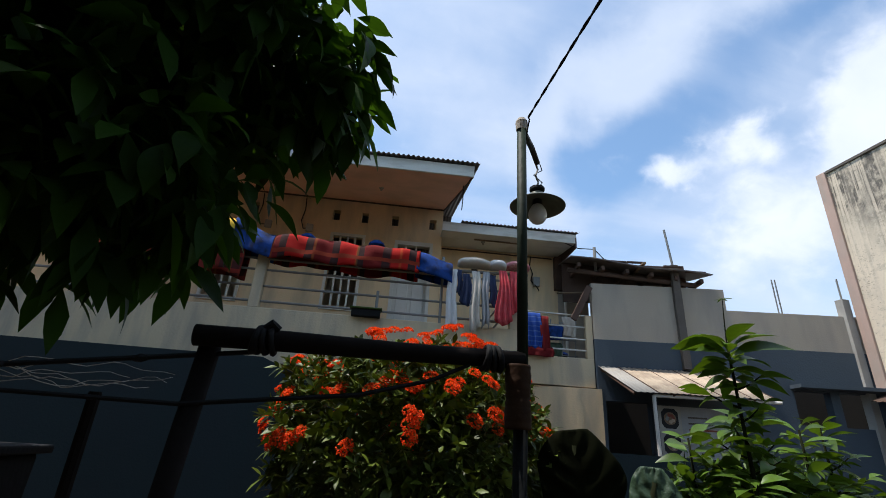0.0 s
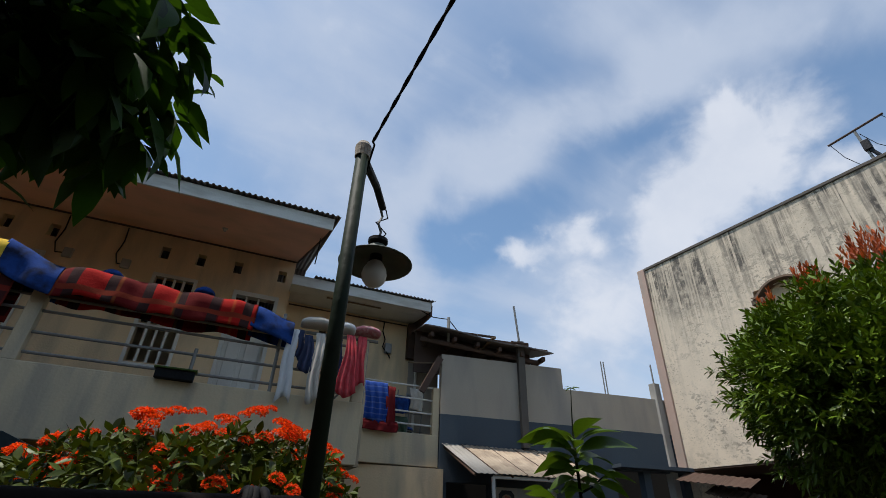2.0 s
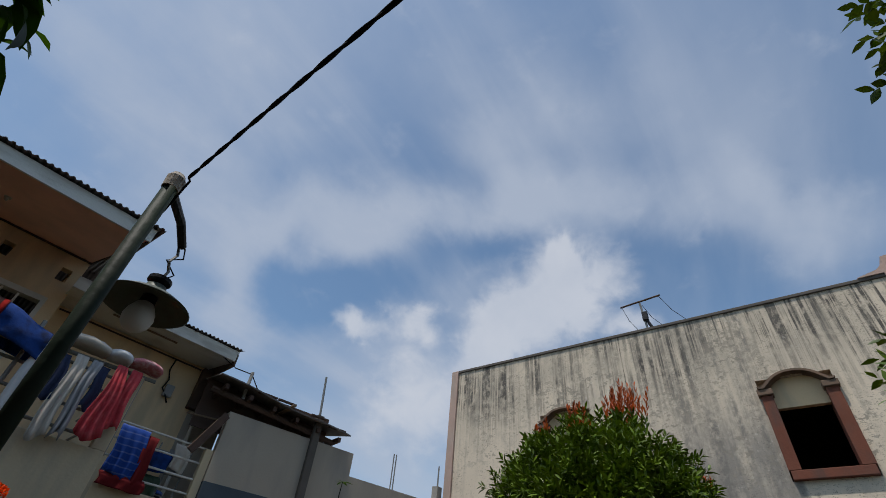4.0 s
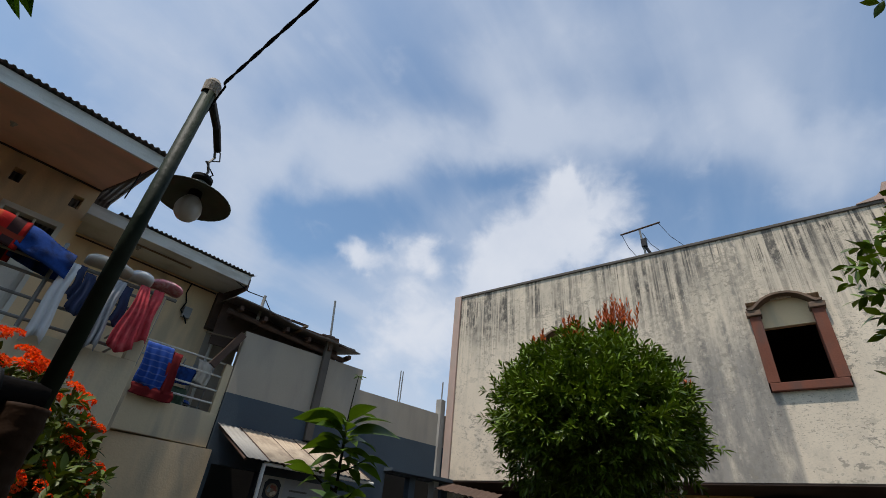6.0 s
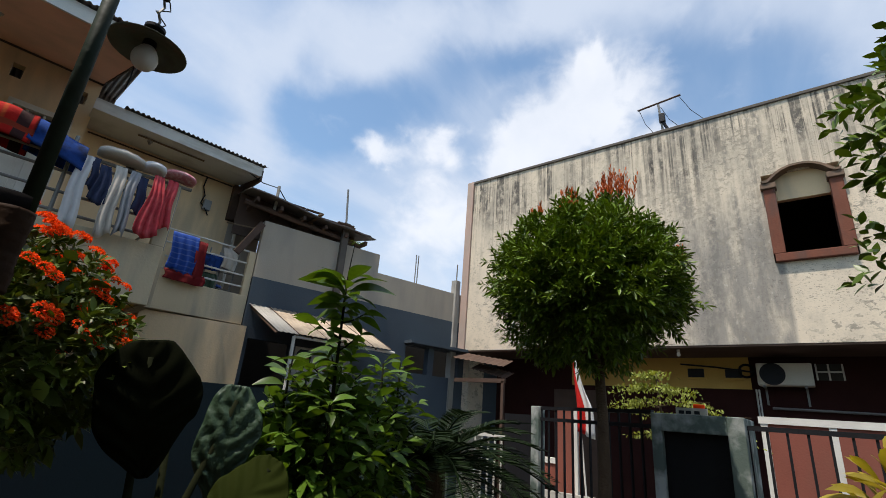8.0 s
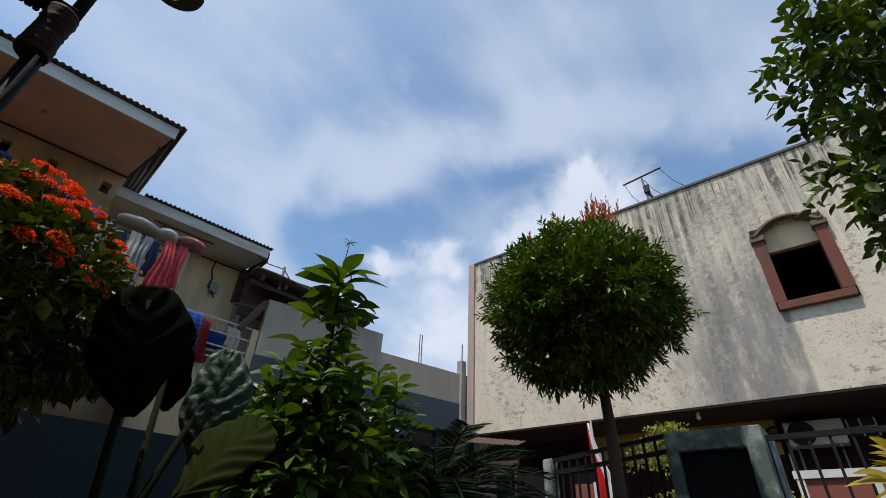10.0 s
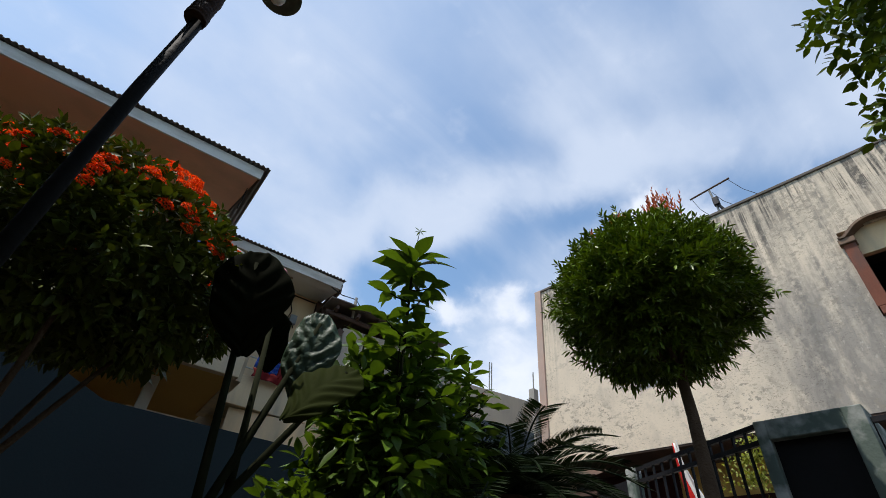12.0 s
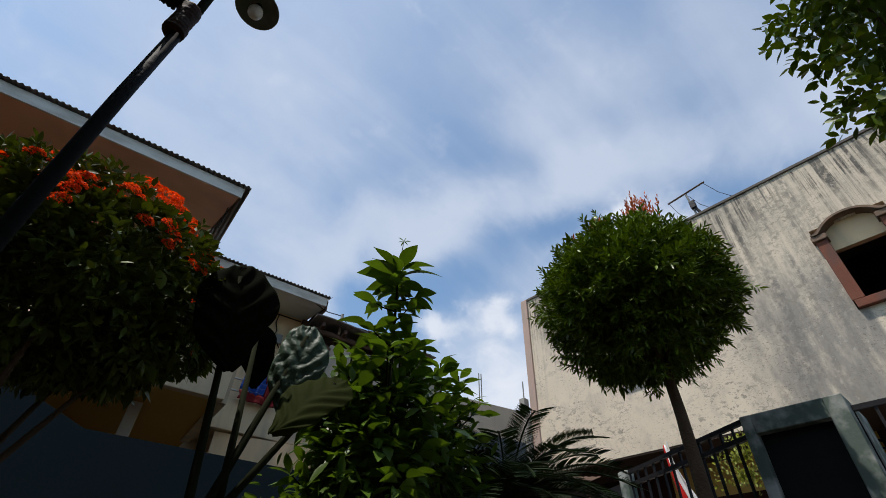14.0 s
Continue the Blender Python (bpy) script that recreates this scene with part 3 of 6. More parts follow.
part("barge_board", sheet(1, 10, lambda s, t: (soffit(1, t)[0] + 0.01, soffit(1, t)[1], soffit(1, t)[2] - 0.02 + s * (0.16 + 0.1 * t)), 0.02), M_DARKWOOD, house)
part("moulding", bar([(-9, WALL - 0.02, 6.30), (0.66, WALL - 0.02, 6.30)], 0.02), M_DARKWOOD, house)

# lower wing with its own eave and balcony
W_FRONT, W_WALL = 8.2, 9.1
wing = thing("house_wing", "lower cream house wing with small railed balcony", "house", m=HOUSE)
wall_panel("wall", 0.66, 3.2, 2.9, 5.75, W_WALL, W_WALL + 0.15, [(1.35, 1.5, 5.2, 5.42)], M_CREAM, wing)
slab("wall", 0.66, 3.2, W_WALL, W_WALL + 0.15, 0, 2.9, M_CREAM, wing)
slab("wall", 3.05, 3.2, W_WALL + 0.15, 13, 0, 5.7, M_CREAM, wing)
slab("back_wall", 0.66, 3.05, 12.85, 13, 0, 5.7, M_CREAM, wing)
slab("wall", 3.2, 3.85, W_WALL, W_WALL + 0.12, 0, 4.95, M_GREY, wing)
part("drain_pipe", bar([(3.34, W_WALL - 0.06, 3.4), (3.34, W_WALL - 0.06, 4.95)], 0.03), M_WHITE, wing)
slab("corner_post", 3.12, 3.3, W_WALL - 0.12, W_WALL, 4.95, 5.68, M_DARKWOOD, wing)
slab("fascia", 0.62, 3.30, W_FRONT, W_FRONT + 0.03, 5.67, 5.86, M_FASCIA, wing)
part("soffit", sheet(2, 4, lambda s, t: (0.62 + s * 2.68 - s * t * 0.1, W_FRONT + 0.03 + t * (W_WALL - W_FRONT), 5.69 + 0.04 * t), 0.012), M_FASCIA, wing, "pale soffit boards")
roof_of("roof", 0.99, 3.36, W_FRONT - 0.06, 5.885, 11.0, 6.5, wing)
roof_of("roof", 0.99, 3.36, 13.4, 5.885, 11.0, 6.5, wing)
part("barge_board", cube(3.28, 3.31, W_FRONT, W_WALL + 0.3, 5.58, 5.8), M_DARKWOOD, wing)
slab("balcony_floor", 1.7, 3.48, W_FRONT, W_WALL, 2.92, 3.1, M_PALE, wing)
slab("parapet", 1.7, 3.5, W_FRONT - 0.06, W_FRONT + 0.05, 2.90, 3.40, M_PALE, wing, bevel=0.01)
slab("parapet", 3.38, 3.5, W_FRONT + 0.05, W_WALL, 2.90, 3.40, M_PALE, wing)
slab("balcony_post", 3.38, 3.5, W_FRONT - 0.05, W_FRONT + 0.04, 3.4, 4.2, M_PALE, wing)
for z in (3.55, 3.75, 3.98, 4.2):
    part("rail", bar([(1.75, W_FRONT, z), (3.45, W_FRONT, z)], 0.015), M_WHITE, wing)
part("moulding", bar([(0.7, W_WALL - 0.01, 5.66), (3.1, W_WALL - 0.01, 5.66)], 0.015), M_DARKWOOD, wing)
meter_box = solo("meter_box", cube(2.66, 2.80, W_WALL - 0.08, W_WALL, 5.0, 5.2, 0.01), M_GREYCLOTH, "small grey electricity meter on the cream wall", "meter", m=HOUSE)

def ceiling_holder(x, d, z, label):
    """A small round lamp holder under a soffit."""
    return solo("lamp_holder", lathe([(0.0, 0.0), (0.045, 0.0), (0.04, -0.025), (0.022, -0.03), (0.02, -0.065), (0.0, -0.065)], 16, Matrix.Translation((x, d, z))), M_CONCRETE, label, "lamp holder", m=HOUSE, group="lamp holders under the eaves")


ceiling_holder(-0.57, 7.25, 5.93, "dusty lamp holder under the main eave")
ceiling_holder(1.5, 8.62, 5.70, "dusty lamp holder under the lower eave")
rope = solo("rope", bar([(0.80, 6.6, 5.82), (0.80, 6.6, 5.5), (0.79, 6.6, 5.30)], 0.009, 6), M_RUBBER, "frayed rope hanging from the roof edge", "rope", m=HOUSE)
for x0, x1 in ((-2.14, -1.98), (-2.98, -2.78)):
    w = thing("wall_socket", "grey wall socket with loose black wire", "socket", "sockets on the balcony wall", m=HOUSE)
    part("wire", bar([(x0, WALL - 0.02, 6.26), (x0 + 0.02, WALL - 0.02, 6.0), (x0 - 0.02, WALL - 0.02, 5.75), (x0 + 0.04, WALL - 0.02, 5.58), (x1, WALL - 0.02, 5.6)], 0.010, 6), M_RUBBER, w)
    part("box", cube(x1 - 0.06, x1 + 0.07, WALL - 0.06, WALL, 5.52, 5.68, 0.01), M_CONCRETE, w)
planter = thing("planter_box", "dark planter box with green rim on the balcony", "planter", m=HOUSE)
part("body", cube(-0.66, -0.28, FRONT - 0.16, FRONT - 0.07, 3.30, 3.40, 0.01), M_RUBBER, planter)
part("rim", cube(-0.68, -0.26, FRONT - 0.18, FRONT - 0.05, 3.40, 3.42, 0.004), M_SAPLEAF, planter)
solo("meter_wire", bar([(2.62, W_WALL - 0.02, 5.66), (2.60, W_WALL - 0.02, 5.45), (2.66, W_WALL - 0.03, 5.28), (2.62, W_WALL - 0.03, 5.12), (2.72, W_WALL - 0.09, 4.98), (2.78, W_WALL - 0.07, 4.9)], 0.012, 6), M_RUBBER, "black wire looping to the meter", "wire", m=HOUSE)
solo("tube_lamp", bar([(1.30, 8.5, 5.67), (2.35, 8.5, 5.67)], 0.016, 8), M_OLDWOOD, "thin conduit under the lower eave", "conduit", m=HOUSE)
rack = thing("drying_rack", "white drying rack with cloths on the small balcony", "rack", m=HOUSE)
for x in (2.75, 3.0, 3.25):
    part("leg", bar([(x, 8.45, 3.1), (x + 0.12, 8.6, 4.2)], 0.012), M_STEEL, rack)
for z in (3.5, 3.8, 4.1):
    part("rung", bar([(2.7, 8.5 + (z - 3.1) * 0.1, z), (3.35, 8.5 + (z - 3.1) * 0.1, z)], 0.009), M_STEEL, rack)
plank = solo("plank", prism([(3.06, 4.10), (3.16, 4.05), (3.50, 4.70), (3.40, 4.76)], 0.05, "y", 8.02), M_DARKWOOD, "weathered plank leaning out over the balcony corner", "plank", m=HOUSE)
basket = thing("basket", "dark plastic basket among the balcony clutter", "basket", m=HOUSE)
part("body", lathe([(0.0, 2.93), (0.16, 2.93), (0.20, 3.55), (0.185, 3.55), (0.15, 2.96), (0.0, 2.96)], 16, Matrix.Translation((3.02, 8.75, 0))), M_RUBBER, basket)
part("rim", lathe([(0.20, 3.53), (0.215, 3.54), (0.21, 3.57), (0.19, 3.56)], 16, Matrix.Translation((3.02, 8.75, 0))), M_BLUEPLASTIC, basket)
solo("cloth_on_rack", sheet(12, 6, lambda s, t: (2.98 + 0.3 * s, 8.46 + 0.02 * math.sin(9 * s) - 0.01 * t, 4.12 - 0.28 * t * (1 + 0.1 * math.sin(4 * s))), 0.006), M_GREYCLOTH, "grey rag drying on the small balcony", "rag", m=HOUSE)
solo("hook_pipe", bar([(3.10, 8.6, 2.88), (3.10, 8.6, 2.66), (3.14, 8.6, 2.63), (3.18, 8.6, 2.66), (3.18, 8.6, 2.88)], 0.02, 8), M_WHITE, "white bent drain pipe under the balcony", "pipe", m=HOUSE)
solo("clothes_pole", bar([(3.0, 8.55, 4.72), (3.62, 8.5, 4.78)], 0.015, 8), M_OLDWOOD, "thin pole tied across the balcony corner", "pole", m=HOUSE)

# ---- neighbouring grey and blue wall ----
NB = 8.5
slab_wall = thing("boundary_wall", "tall wall, grey render above and blue paint below", "wall", kind="structure", m=SIDE)
part("upper_wall", cube(2.42, 4.87, NB, NB + 0.15, 3.76, 4.83), M_GREY, slab_wall, "bare grey cement render")
part("upper_wall", cube(4.87, 8.6, NB, NB + 0.15, 3.76, 4.43), M_GREY, slab_wall)
wall_panel("lower_wall", 2.42, 8.6, 0.0, 3.76, NB - 0.01, NB + 0.15, [(5.75, 6.35, 2.5, 3.06), (6.5, 7.2, 2.5, 3.06), (2.55, 3.3, 0.0, 2.7)], M_BLUE, slab_wall)
part("lower_wall", cube(0.9, 2.48, NB - 0.06, NB - 0.012, 0.0, 2.88), M_CREAM, slab_wall)
for a in (5.75, 6.5):
    part("sun_hood", cube(a - 0.05, a + 0.75, NB - 0.3, NB - 0.012, 3.08, 3.14), M_BLUE, slab_wall)
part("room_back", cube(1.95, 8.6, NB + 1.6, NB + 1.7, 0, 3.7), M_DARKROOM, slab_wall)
pillar = part("column", cube(3.92, 4.05, NB - 0.10, NB - 0.012, 3.3, 5.25), M_COPING, slab_wall)
part("rod", bar([(3.98, NB - 0.05, 5.2), (3.90, NB - 0.05, 6.0)], 0.022), M_STEEL, slab_wall)
for x in (5.84, 5.90):
    part("rod", bar([(x, NB + 0.05, 4.4), (x - 0.01, NB + 0.05, 5.1)], 0.012), M_STEEL, slab_wall)

# old lean-to roof behind the grey wall
leanto = thing("lean_to_roof", "sagging dark sheet roof on timber battens", "roof", m=SIDE)
part("roof_sheet", sheet(20, 3, lambda s, t: (2.0 + 2.6 * s, NB - 0.25 + 1.6 * t, 5.28 - 0.25 * s + 0.35 * t + 0.02 * math.sin(9 * s)), 0.02), M_ROOF, leanto)
for i in range(6):
    x = 2.15 + i * 0.45
    part("rafter", cube(x, x + 0.06, NB - 0.15, NB + 1.2, 5.12 - 0.096 * (x - 2), 5.2 - 0.096 * (x - 2)), M_DARKWOOD, leanto)
# Added dark panel: fills the sky gap and stands for the roof's shaded underside.
part("back_boards", cube(2.0, 4.45, NB + 0.5, NB + 0.55, 4.6, 5.45), M_DARKWOOD, leanto)
part("beam", bar([(2.0, NB + 0.05, 5.1), (4.4, NB + 0.05, 4.9)], 0.05, 6), M_DARKWOOD, leanto)
part("batten", cube(3.3, 3.36, NB - 0.35, NB + 0.5, 5.14, 5.17), M_OLDWOOD, leanto)

part("post", bar([(2.56, NB + 0.1, 5.1), (2.56, NB + 0.1, 5.62)], 0.03, 8), M_CONCRETE, leanto)
part("wire", bar([(1.9, NB + 0.1, 5.72), (2.25, NB + 0.1, 5.58), (2.56, NB + 0.1, 5.58), (2.8, NB + 0.1, 5.3)], 0.010, 5), M_RUBBER, leanto)
for x, y0, y1, z in ((2.7, -0.3, 0.4, 5.26), (3.05, -0.35, 0.2, 5.24), (3.7, -0.4, 0.5, 5.17), (4.15, -0.3, 0.3, 5.12)):
    part("batten", cube(x, x + 0.35, NB + y0 + 0.1, NB + y0 + 0.16, z - 0.045, z - 0.02), M_DARKWOOD, leanto)

# awning with posters beneath
awning = thing("awning", "cement sheet awning on a white pipe frame", "awning", m=SIDE)
def awn(s, t):
    x = 2.45 + s * 2.1
    return (x + 0.25 * t, NB - 0.02 - 1.0 * t, 3.27 - 0.52 * t + 0.006 * math.sin(2 * math.pi * x / 0.09))
for k, (f0, f1) in enumerate(((0.0, 0.17), (0.165, 0.40), (0.395, 0.62), (0.615, 0.82), (0.815, 1.0))):
    def strip(s, t, f0=f0, f1=f1, up=0.006 * (k % 2)):
        x, y, z = awn(f0 + s * (f1 - f0), t)
        return (x, y, z + up)
    part("roof_sheet", sheet(40, 1, strip, 0.006), M_CONCRETE if k == 0 else M_ASBESTOS, awning, "" if k else "grey cement sheet", True)
    part("seam", bar([tuple(Vector(awn(f1 - 0.004, t)) + Vector((0, 0, 0.012))) for t in (0.0, 0.5, 1.0)], 0.010, 5), M_DARKWOOD, awning)
part("post", bar([(3.0, NB - 0.95, 0.05), (3.0, NB - 0.95, 2.72)], 0.03), M_WHITE, awning)
part("rail", bar([(3.0, NB - 0.95, 2.72), (4.9, NB - 0.95, 2.72)], 0.025), M_WHITE, awning)
for k in range(4):
    part("rafter", bar([(2.7 + k * 0.6, NB - 0.98, 2.73), (2.5 + k * 0.6, NB - 0.02, 3.22)], 0.02), M_DARKWOOD, awning)
sign = thing("menu_banner", "white printed food banner with round dish pictures", "banner", m=SIDE)
part("board", cube(3.20, 3.55, NB - 0.55, NB - 0.54, 1.75, 2.62), M_CONCRETE, sign)
part("side_board", cube(3.56, 4.25, NB - 0.53, NB - 0.52, 1.75, 2.62), M_GREYCLOTH, sign, "faded grey green printed panel")
for z in (2.43, 2.05):
    oct_shape = [(3.37 + 0.13 * x, z + 0.15 * y) for x, y in ((-1, -0.6), (-0.6, -1), (0.6, -1), (1, -0.6), (1, 0.6), (0.6, 1), (-0.6, 1), (-1, 0.6))]
    part("picture", prism(oct_shape, 0.004, "y", NB - 0.556), M_BLACK, sign)
    part("dish", lathe([(0.0, 0), (0.095, 0), (0.095, 0.003), (0, 0.003)], 24, Matrix.Translation((3.37, NB - 0.558, z)) @ Matrix.Rotation(radians(90), 4, "X")), M_OLDWOOD, sign)
    for i in range(7):
        a = i * 2.4
        part("food", lathe([(0.0, 0), (0.028, 0), (0.028, 0.003), (0, 0.003)], 8, Matrix.Translation((3.37 + 0.05 * math.cos(a), NB - 0.5625 - 0.0005 * i, z + 0.05 * math.sin(a))) @ Matrix.Rotation(radians(90), 4, "X")), (M_TERRA, M_MINT, M_ASBESTOS)[i % 3], sign)
for k in range(4):
    part("text_bar", cube(3.66, 3.66 + 0.3 + 0.08 * (k % 3), NB - 0.536, NB - 0.532, 2.45 - k * 0.09, 2.475 - k * 0.09), M_TERRA if k == 2 else M_COPING, sign)

# ---- garden wall, blue, with a sloping step ----
outline = [(-9.0, 0.0), (4.2, 0.0), (4.2, 1.85), (0.45, 1.85), (-0.1, 2.07), (-1.2, 2.48), (-1.5, 2.60), (-9.0, 2.62)]
garden_wall = solo("wall_garden", prism(outline, 0.14, "y", 5.5), M_SHADEBLUE, "blue grey painted garden wall with sloping step", "wall", "structure", m=HOUSE)
solo("house_post", cube(0.72, 0.86, 6.95, 7.05, 0, 2.64, 0.01), M_WHITE, "white painted post under the balcony", "post", m=HOUSE)

# ---- unseen house added behind the garden to block skylight ----
home = thing("sky_block_house", "unseen two storey house added behind the garden to block skylight", "house")
part("wall", cube(-8.0, 2.4, -2.2, -2.0, 0, 6.2), M_GREY, home)
part("eave", cube(-8.2, 2.6, -2.4, -1.7, 6.2, 6.35), M_ROOF, home)
part("canopy", cube(-8.0, 2.4, -2.0, -1.25, 3.0, 3.12), M_ROOF, home)
part("wall", cube(-8.2, -8.0, -2.2, 5.0, 0, 6.2), M_GREY, home)

# ---- right building ----
BX, BB, BT = 9.06, 3.13, 7.33
building = thing("building", "stained cream two storey building with overhanging upper floor", "building")


def stained_wall():
    m = surface("stained_facade", (0.66, 0.56, 0.425), 0.9, vary=0.18, scale=1.3, grain=45, bump=0.10)
    n, l = m.node_tree.nodes, m.node_tree.links
    bsdf = n["Principled BSDF"]
    base = bsdf.inputs["Base Color"].links[0].from_socket
    co = n.new("ShaderNodeTexCoord")
    sep = n.new("ShaderNodeSeparateXYZ")
    l.new(co.outputs["Object"], sep.inputs[0])

    def tex(scale, sx, sy, sz, lo, hi, detail=6):
        mp = n.new("ShaderNodeMapping")
        mp.inputs["Scale"].default_value = (sx, sy, sz)
        l.new(co.outputs["Object"], mp.inputs[0])
        t = n.new("ShaderNodeTexNoise")
        t.inputs["Scale"].default_value, t.inputs["Detail"].default_value = scale, detail
        t.inputs["Roughness"].default_value = 0.65
        l.new(mp.outputs[0], t.inputs["Vector"])
        r = n.new("ShaderNodeMapRange")
        r.inputs["From Min"].default_value, r.inputs["From Max"].default_value = lo, hi
        l.new(t.outputs[0], r.inputs["Value"])
        return r.outputs[0]

    def ramp(v, lo, hi):
        r = n.new("ShaderNodeMapRange")
        r.interpolation_type = "SMOOTHSTEP"
        r.inputs["From Min"].default_value, r.inputs["From Max"].default_value = lo, hi
        l.new(v, r.inputs["Value"])
        return r.outputs[0]

    def mul(a, b):
        q = n.new("ShaderNodeMath")
        q.operation = "MULTIPLY"
        for i, v in enumerate((a, b)):
            if isinstance(v, (int, float)):
                q.inputs[i].default_value = v
            else:
                l.new(v, q.inputs[i])
        return q.outputs[0]

    def over(under, color, fac):
        mix = n.new("ShaderNodeMix")
        mix.data_type = "RGBA"
        l.new(fac, mix.inputs["Factor"])
        l.new(under, mix.inputs[6])
        mix.inputs[7].default_value = (*color, 1)
        return mix.outputs[2]

    groups = tex(1.0, 1, 0.9, 0.35, 0.36, 0.52, 3)
    streak = mul(mul(mul(tex(1.0, 1, 12.0, 0.20, 0.47, 0.57, 5), groups), tex(6.0, 1, 1.6, 0.9, 0.32, 0.55, 8)), ramp(sep.outputs["Z"], 5.1, 7.2))
    out = over(base, (0.085, 0.075, 0.065), mul(streak, 1.5))
    wash = mul(tex(1.0, 1, 1.3, 0.7, 0.40, 0.62, 8), ramp(sep.outputs["Z"], 5.3, 7.0))
    out = over(out, (0.22, 0.20, 0.165), mul(wash, 0.40))
    runs = mul(mul(tex(1.0, 1, 4.5, 0.16, 0.53, 0.63, 8), tex(9.0, 1, 1, 1, 0.35, 0.55, 6)), ramp(sep.outputs["Z"], 3.8, 6.2))
    out = over(out, (0.16, 0.145, 0.12), mul(runs, 0.7))
    blotch = tex(1.0, 1, 2.4, 1.5, 0.5, 0.72, 8)
    out = over(out, (0.30, 0.27, 0.22), mul(blotch, 0.5))
    # bare cement beside the window, streaked down from the coping
    patch = mul(ramp(sep.outputs["Y"], 0.10, 0.17), ramp(sep.outputs["Y"], 2.3, 1.2))
    low = mul(patch, ramp(sep.outputs["Z"], 5.9, 4.6))
    out = over(out, (0.24, 0.225, 0.20), mul(low, mul(tex(1.0, 1, 3.5, 1.0, 0.28, 0.52, 8), 0.85)))
    bare = mul(patch, mul(tex(1.0, 1, 3.2, 0.4, 0.42, 0.58, 8), tex(14.0, 1, 1, 0.7, 0.36, 0.56, 5)))
    out = over(out, (0.20, 0.185, 0.16), mul(bare, 0.85))
    pits = tex(30.0, 1, 0.7, 1.3, 0.62, 0.68, 3)
    out = over(out, (0.20, 0.17, 0.13), mul(mul(pits, tex(1.0, 1, 1.6, 1.6, 0.40, 0.60)), 0.8))
    flakes = tex(8.0, 1, 1, 1.6, 0.54, 0.58, 8)
    out = over(out, (0.27, 0.24, 0.19), mul(mul(flakes, tex(1.0, 1, 0.9, 0.9, 0.45, 0.6)), 0.8))
    flecks = mul(tex(24.0, 1, 1, 2.4, 0.57, 0.61, 8), tex(1.6, 1, 1, 0.6, 0.42, 0.58, 4))
    out = over(out, (0.13, 0.115, 0.095), mul(flecks, 0.6))
    chips = mul(tex(11.0, 1, 1.2, 0.9, 0.60, 0.63, 6), tex(1.1, 1, 1, 1, 0.45, 0.6, 4))
    out = over(out, (0.72, 0.65, 0.54), mul(chips, 0.3))
    l.new(out, bsdf.inputs["Base Color"])
    return m


M_FACADE = stained_wall()
WINDOWS = [(-0.77, 0.26), (3.10, 4.13)]
ys = [-2.05, -0.77, 0.26, 3.10, 4.13, 6.2]
for a, b in zip(ys, ys[1:]):
    spans = ((BB, 4.40), (5.96, BT)) if (a, b) in WINDOWS else ((BB, BT),)
    for z0, z1 in spans:
        part("facade", cube(BX, BX + 0.2, a, b, z0, z1), M_FACADE, building, "cream plaster with dark rain streaks")
part("coping", cube(BX - 0.03, BX + 0.24, -2.05, 6.2, BT, BT + 0.06, 0.008), M_COPING, building)
part("corner_pilaster", cube(BX - 0.05, BX + 0.2, 6.2, 6.38, BB, BT + 0.05, 0.01), M_FADEDPINK, building, "faded terracotta pilaster")
end = [(-2.05, BB), (-2.32, BB), (-2.32, 7.72), (-2.12, 7.70), (-2.10, 7.58), (-1.98, 7.47), (-1.7, 7.40), (-1.7, BT + 0.06), (-2.05, BT + 0.06)]
part("corner_pilaster", prism(end, 0.25, "x", BX - 0.05), M_FADEDPINK, building)
part("side_wall", cube(BX, BX + 7, -2.5, -2.33, 0, BT), M_FACADE, building)
part("side_wall", cube(BX + 0.2, BX + 7, 6.2, 6.36, 0, BT - 0.1), M_FACADE, building)
part("back_wall", cube(BX + 6.8, BX + 7, -2.3, 6.2, 0, BT - 0.2), M_FACADE, building)
part("roof_slab", cube(BX + 0.2, BX + 6.8, -2.32, 6.2, 6.7, 6.85), M_CONCRETE, building)
# Dark colour stands in for shade on the slab's underside.
part("floor_slab", cube(BX + 0.01, BX + 6.8, -2.32, 6.2, BB - 0.03, BB + 0.02), M_DARKWOOD, building)
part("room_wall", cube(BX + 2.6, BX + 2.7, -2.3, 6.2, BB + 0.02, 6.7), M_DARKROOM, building)


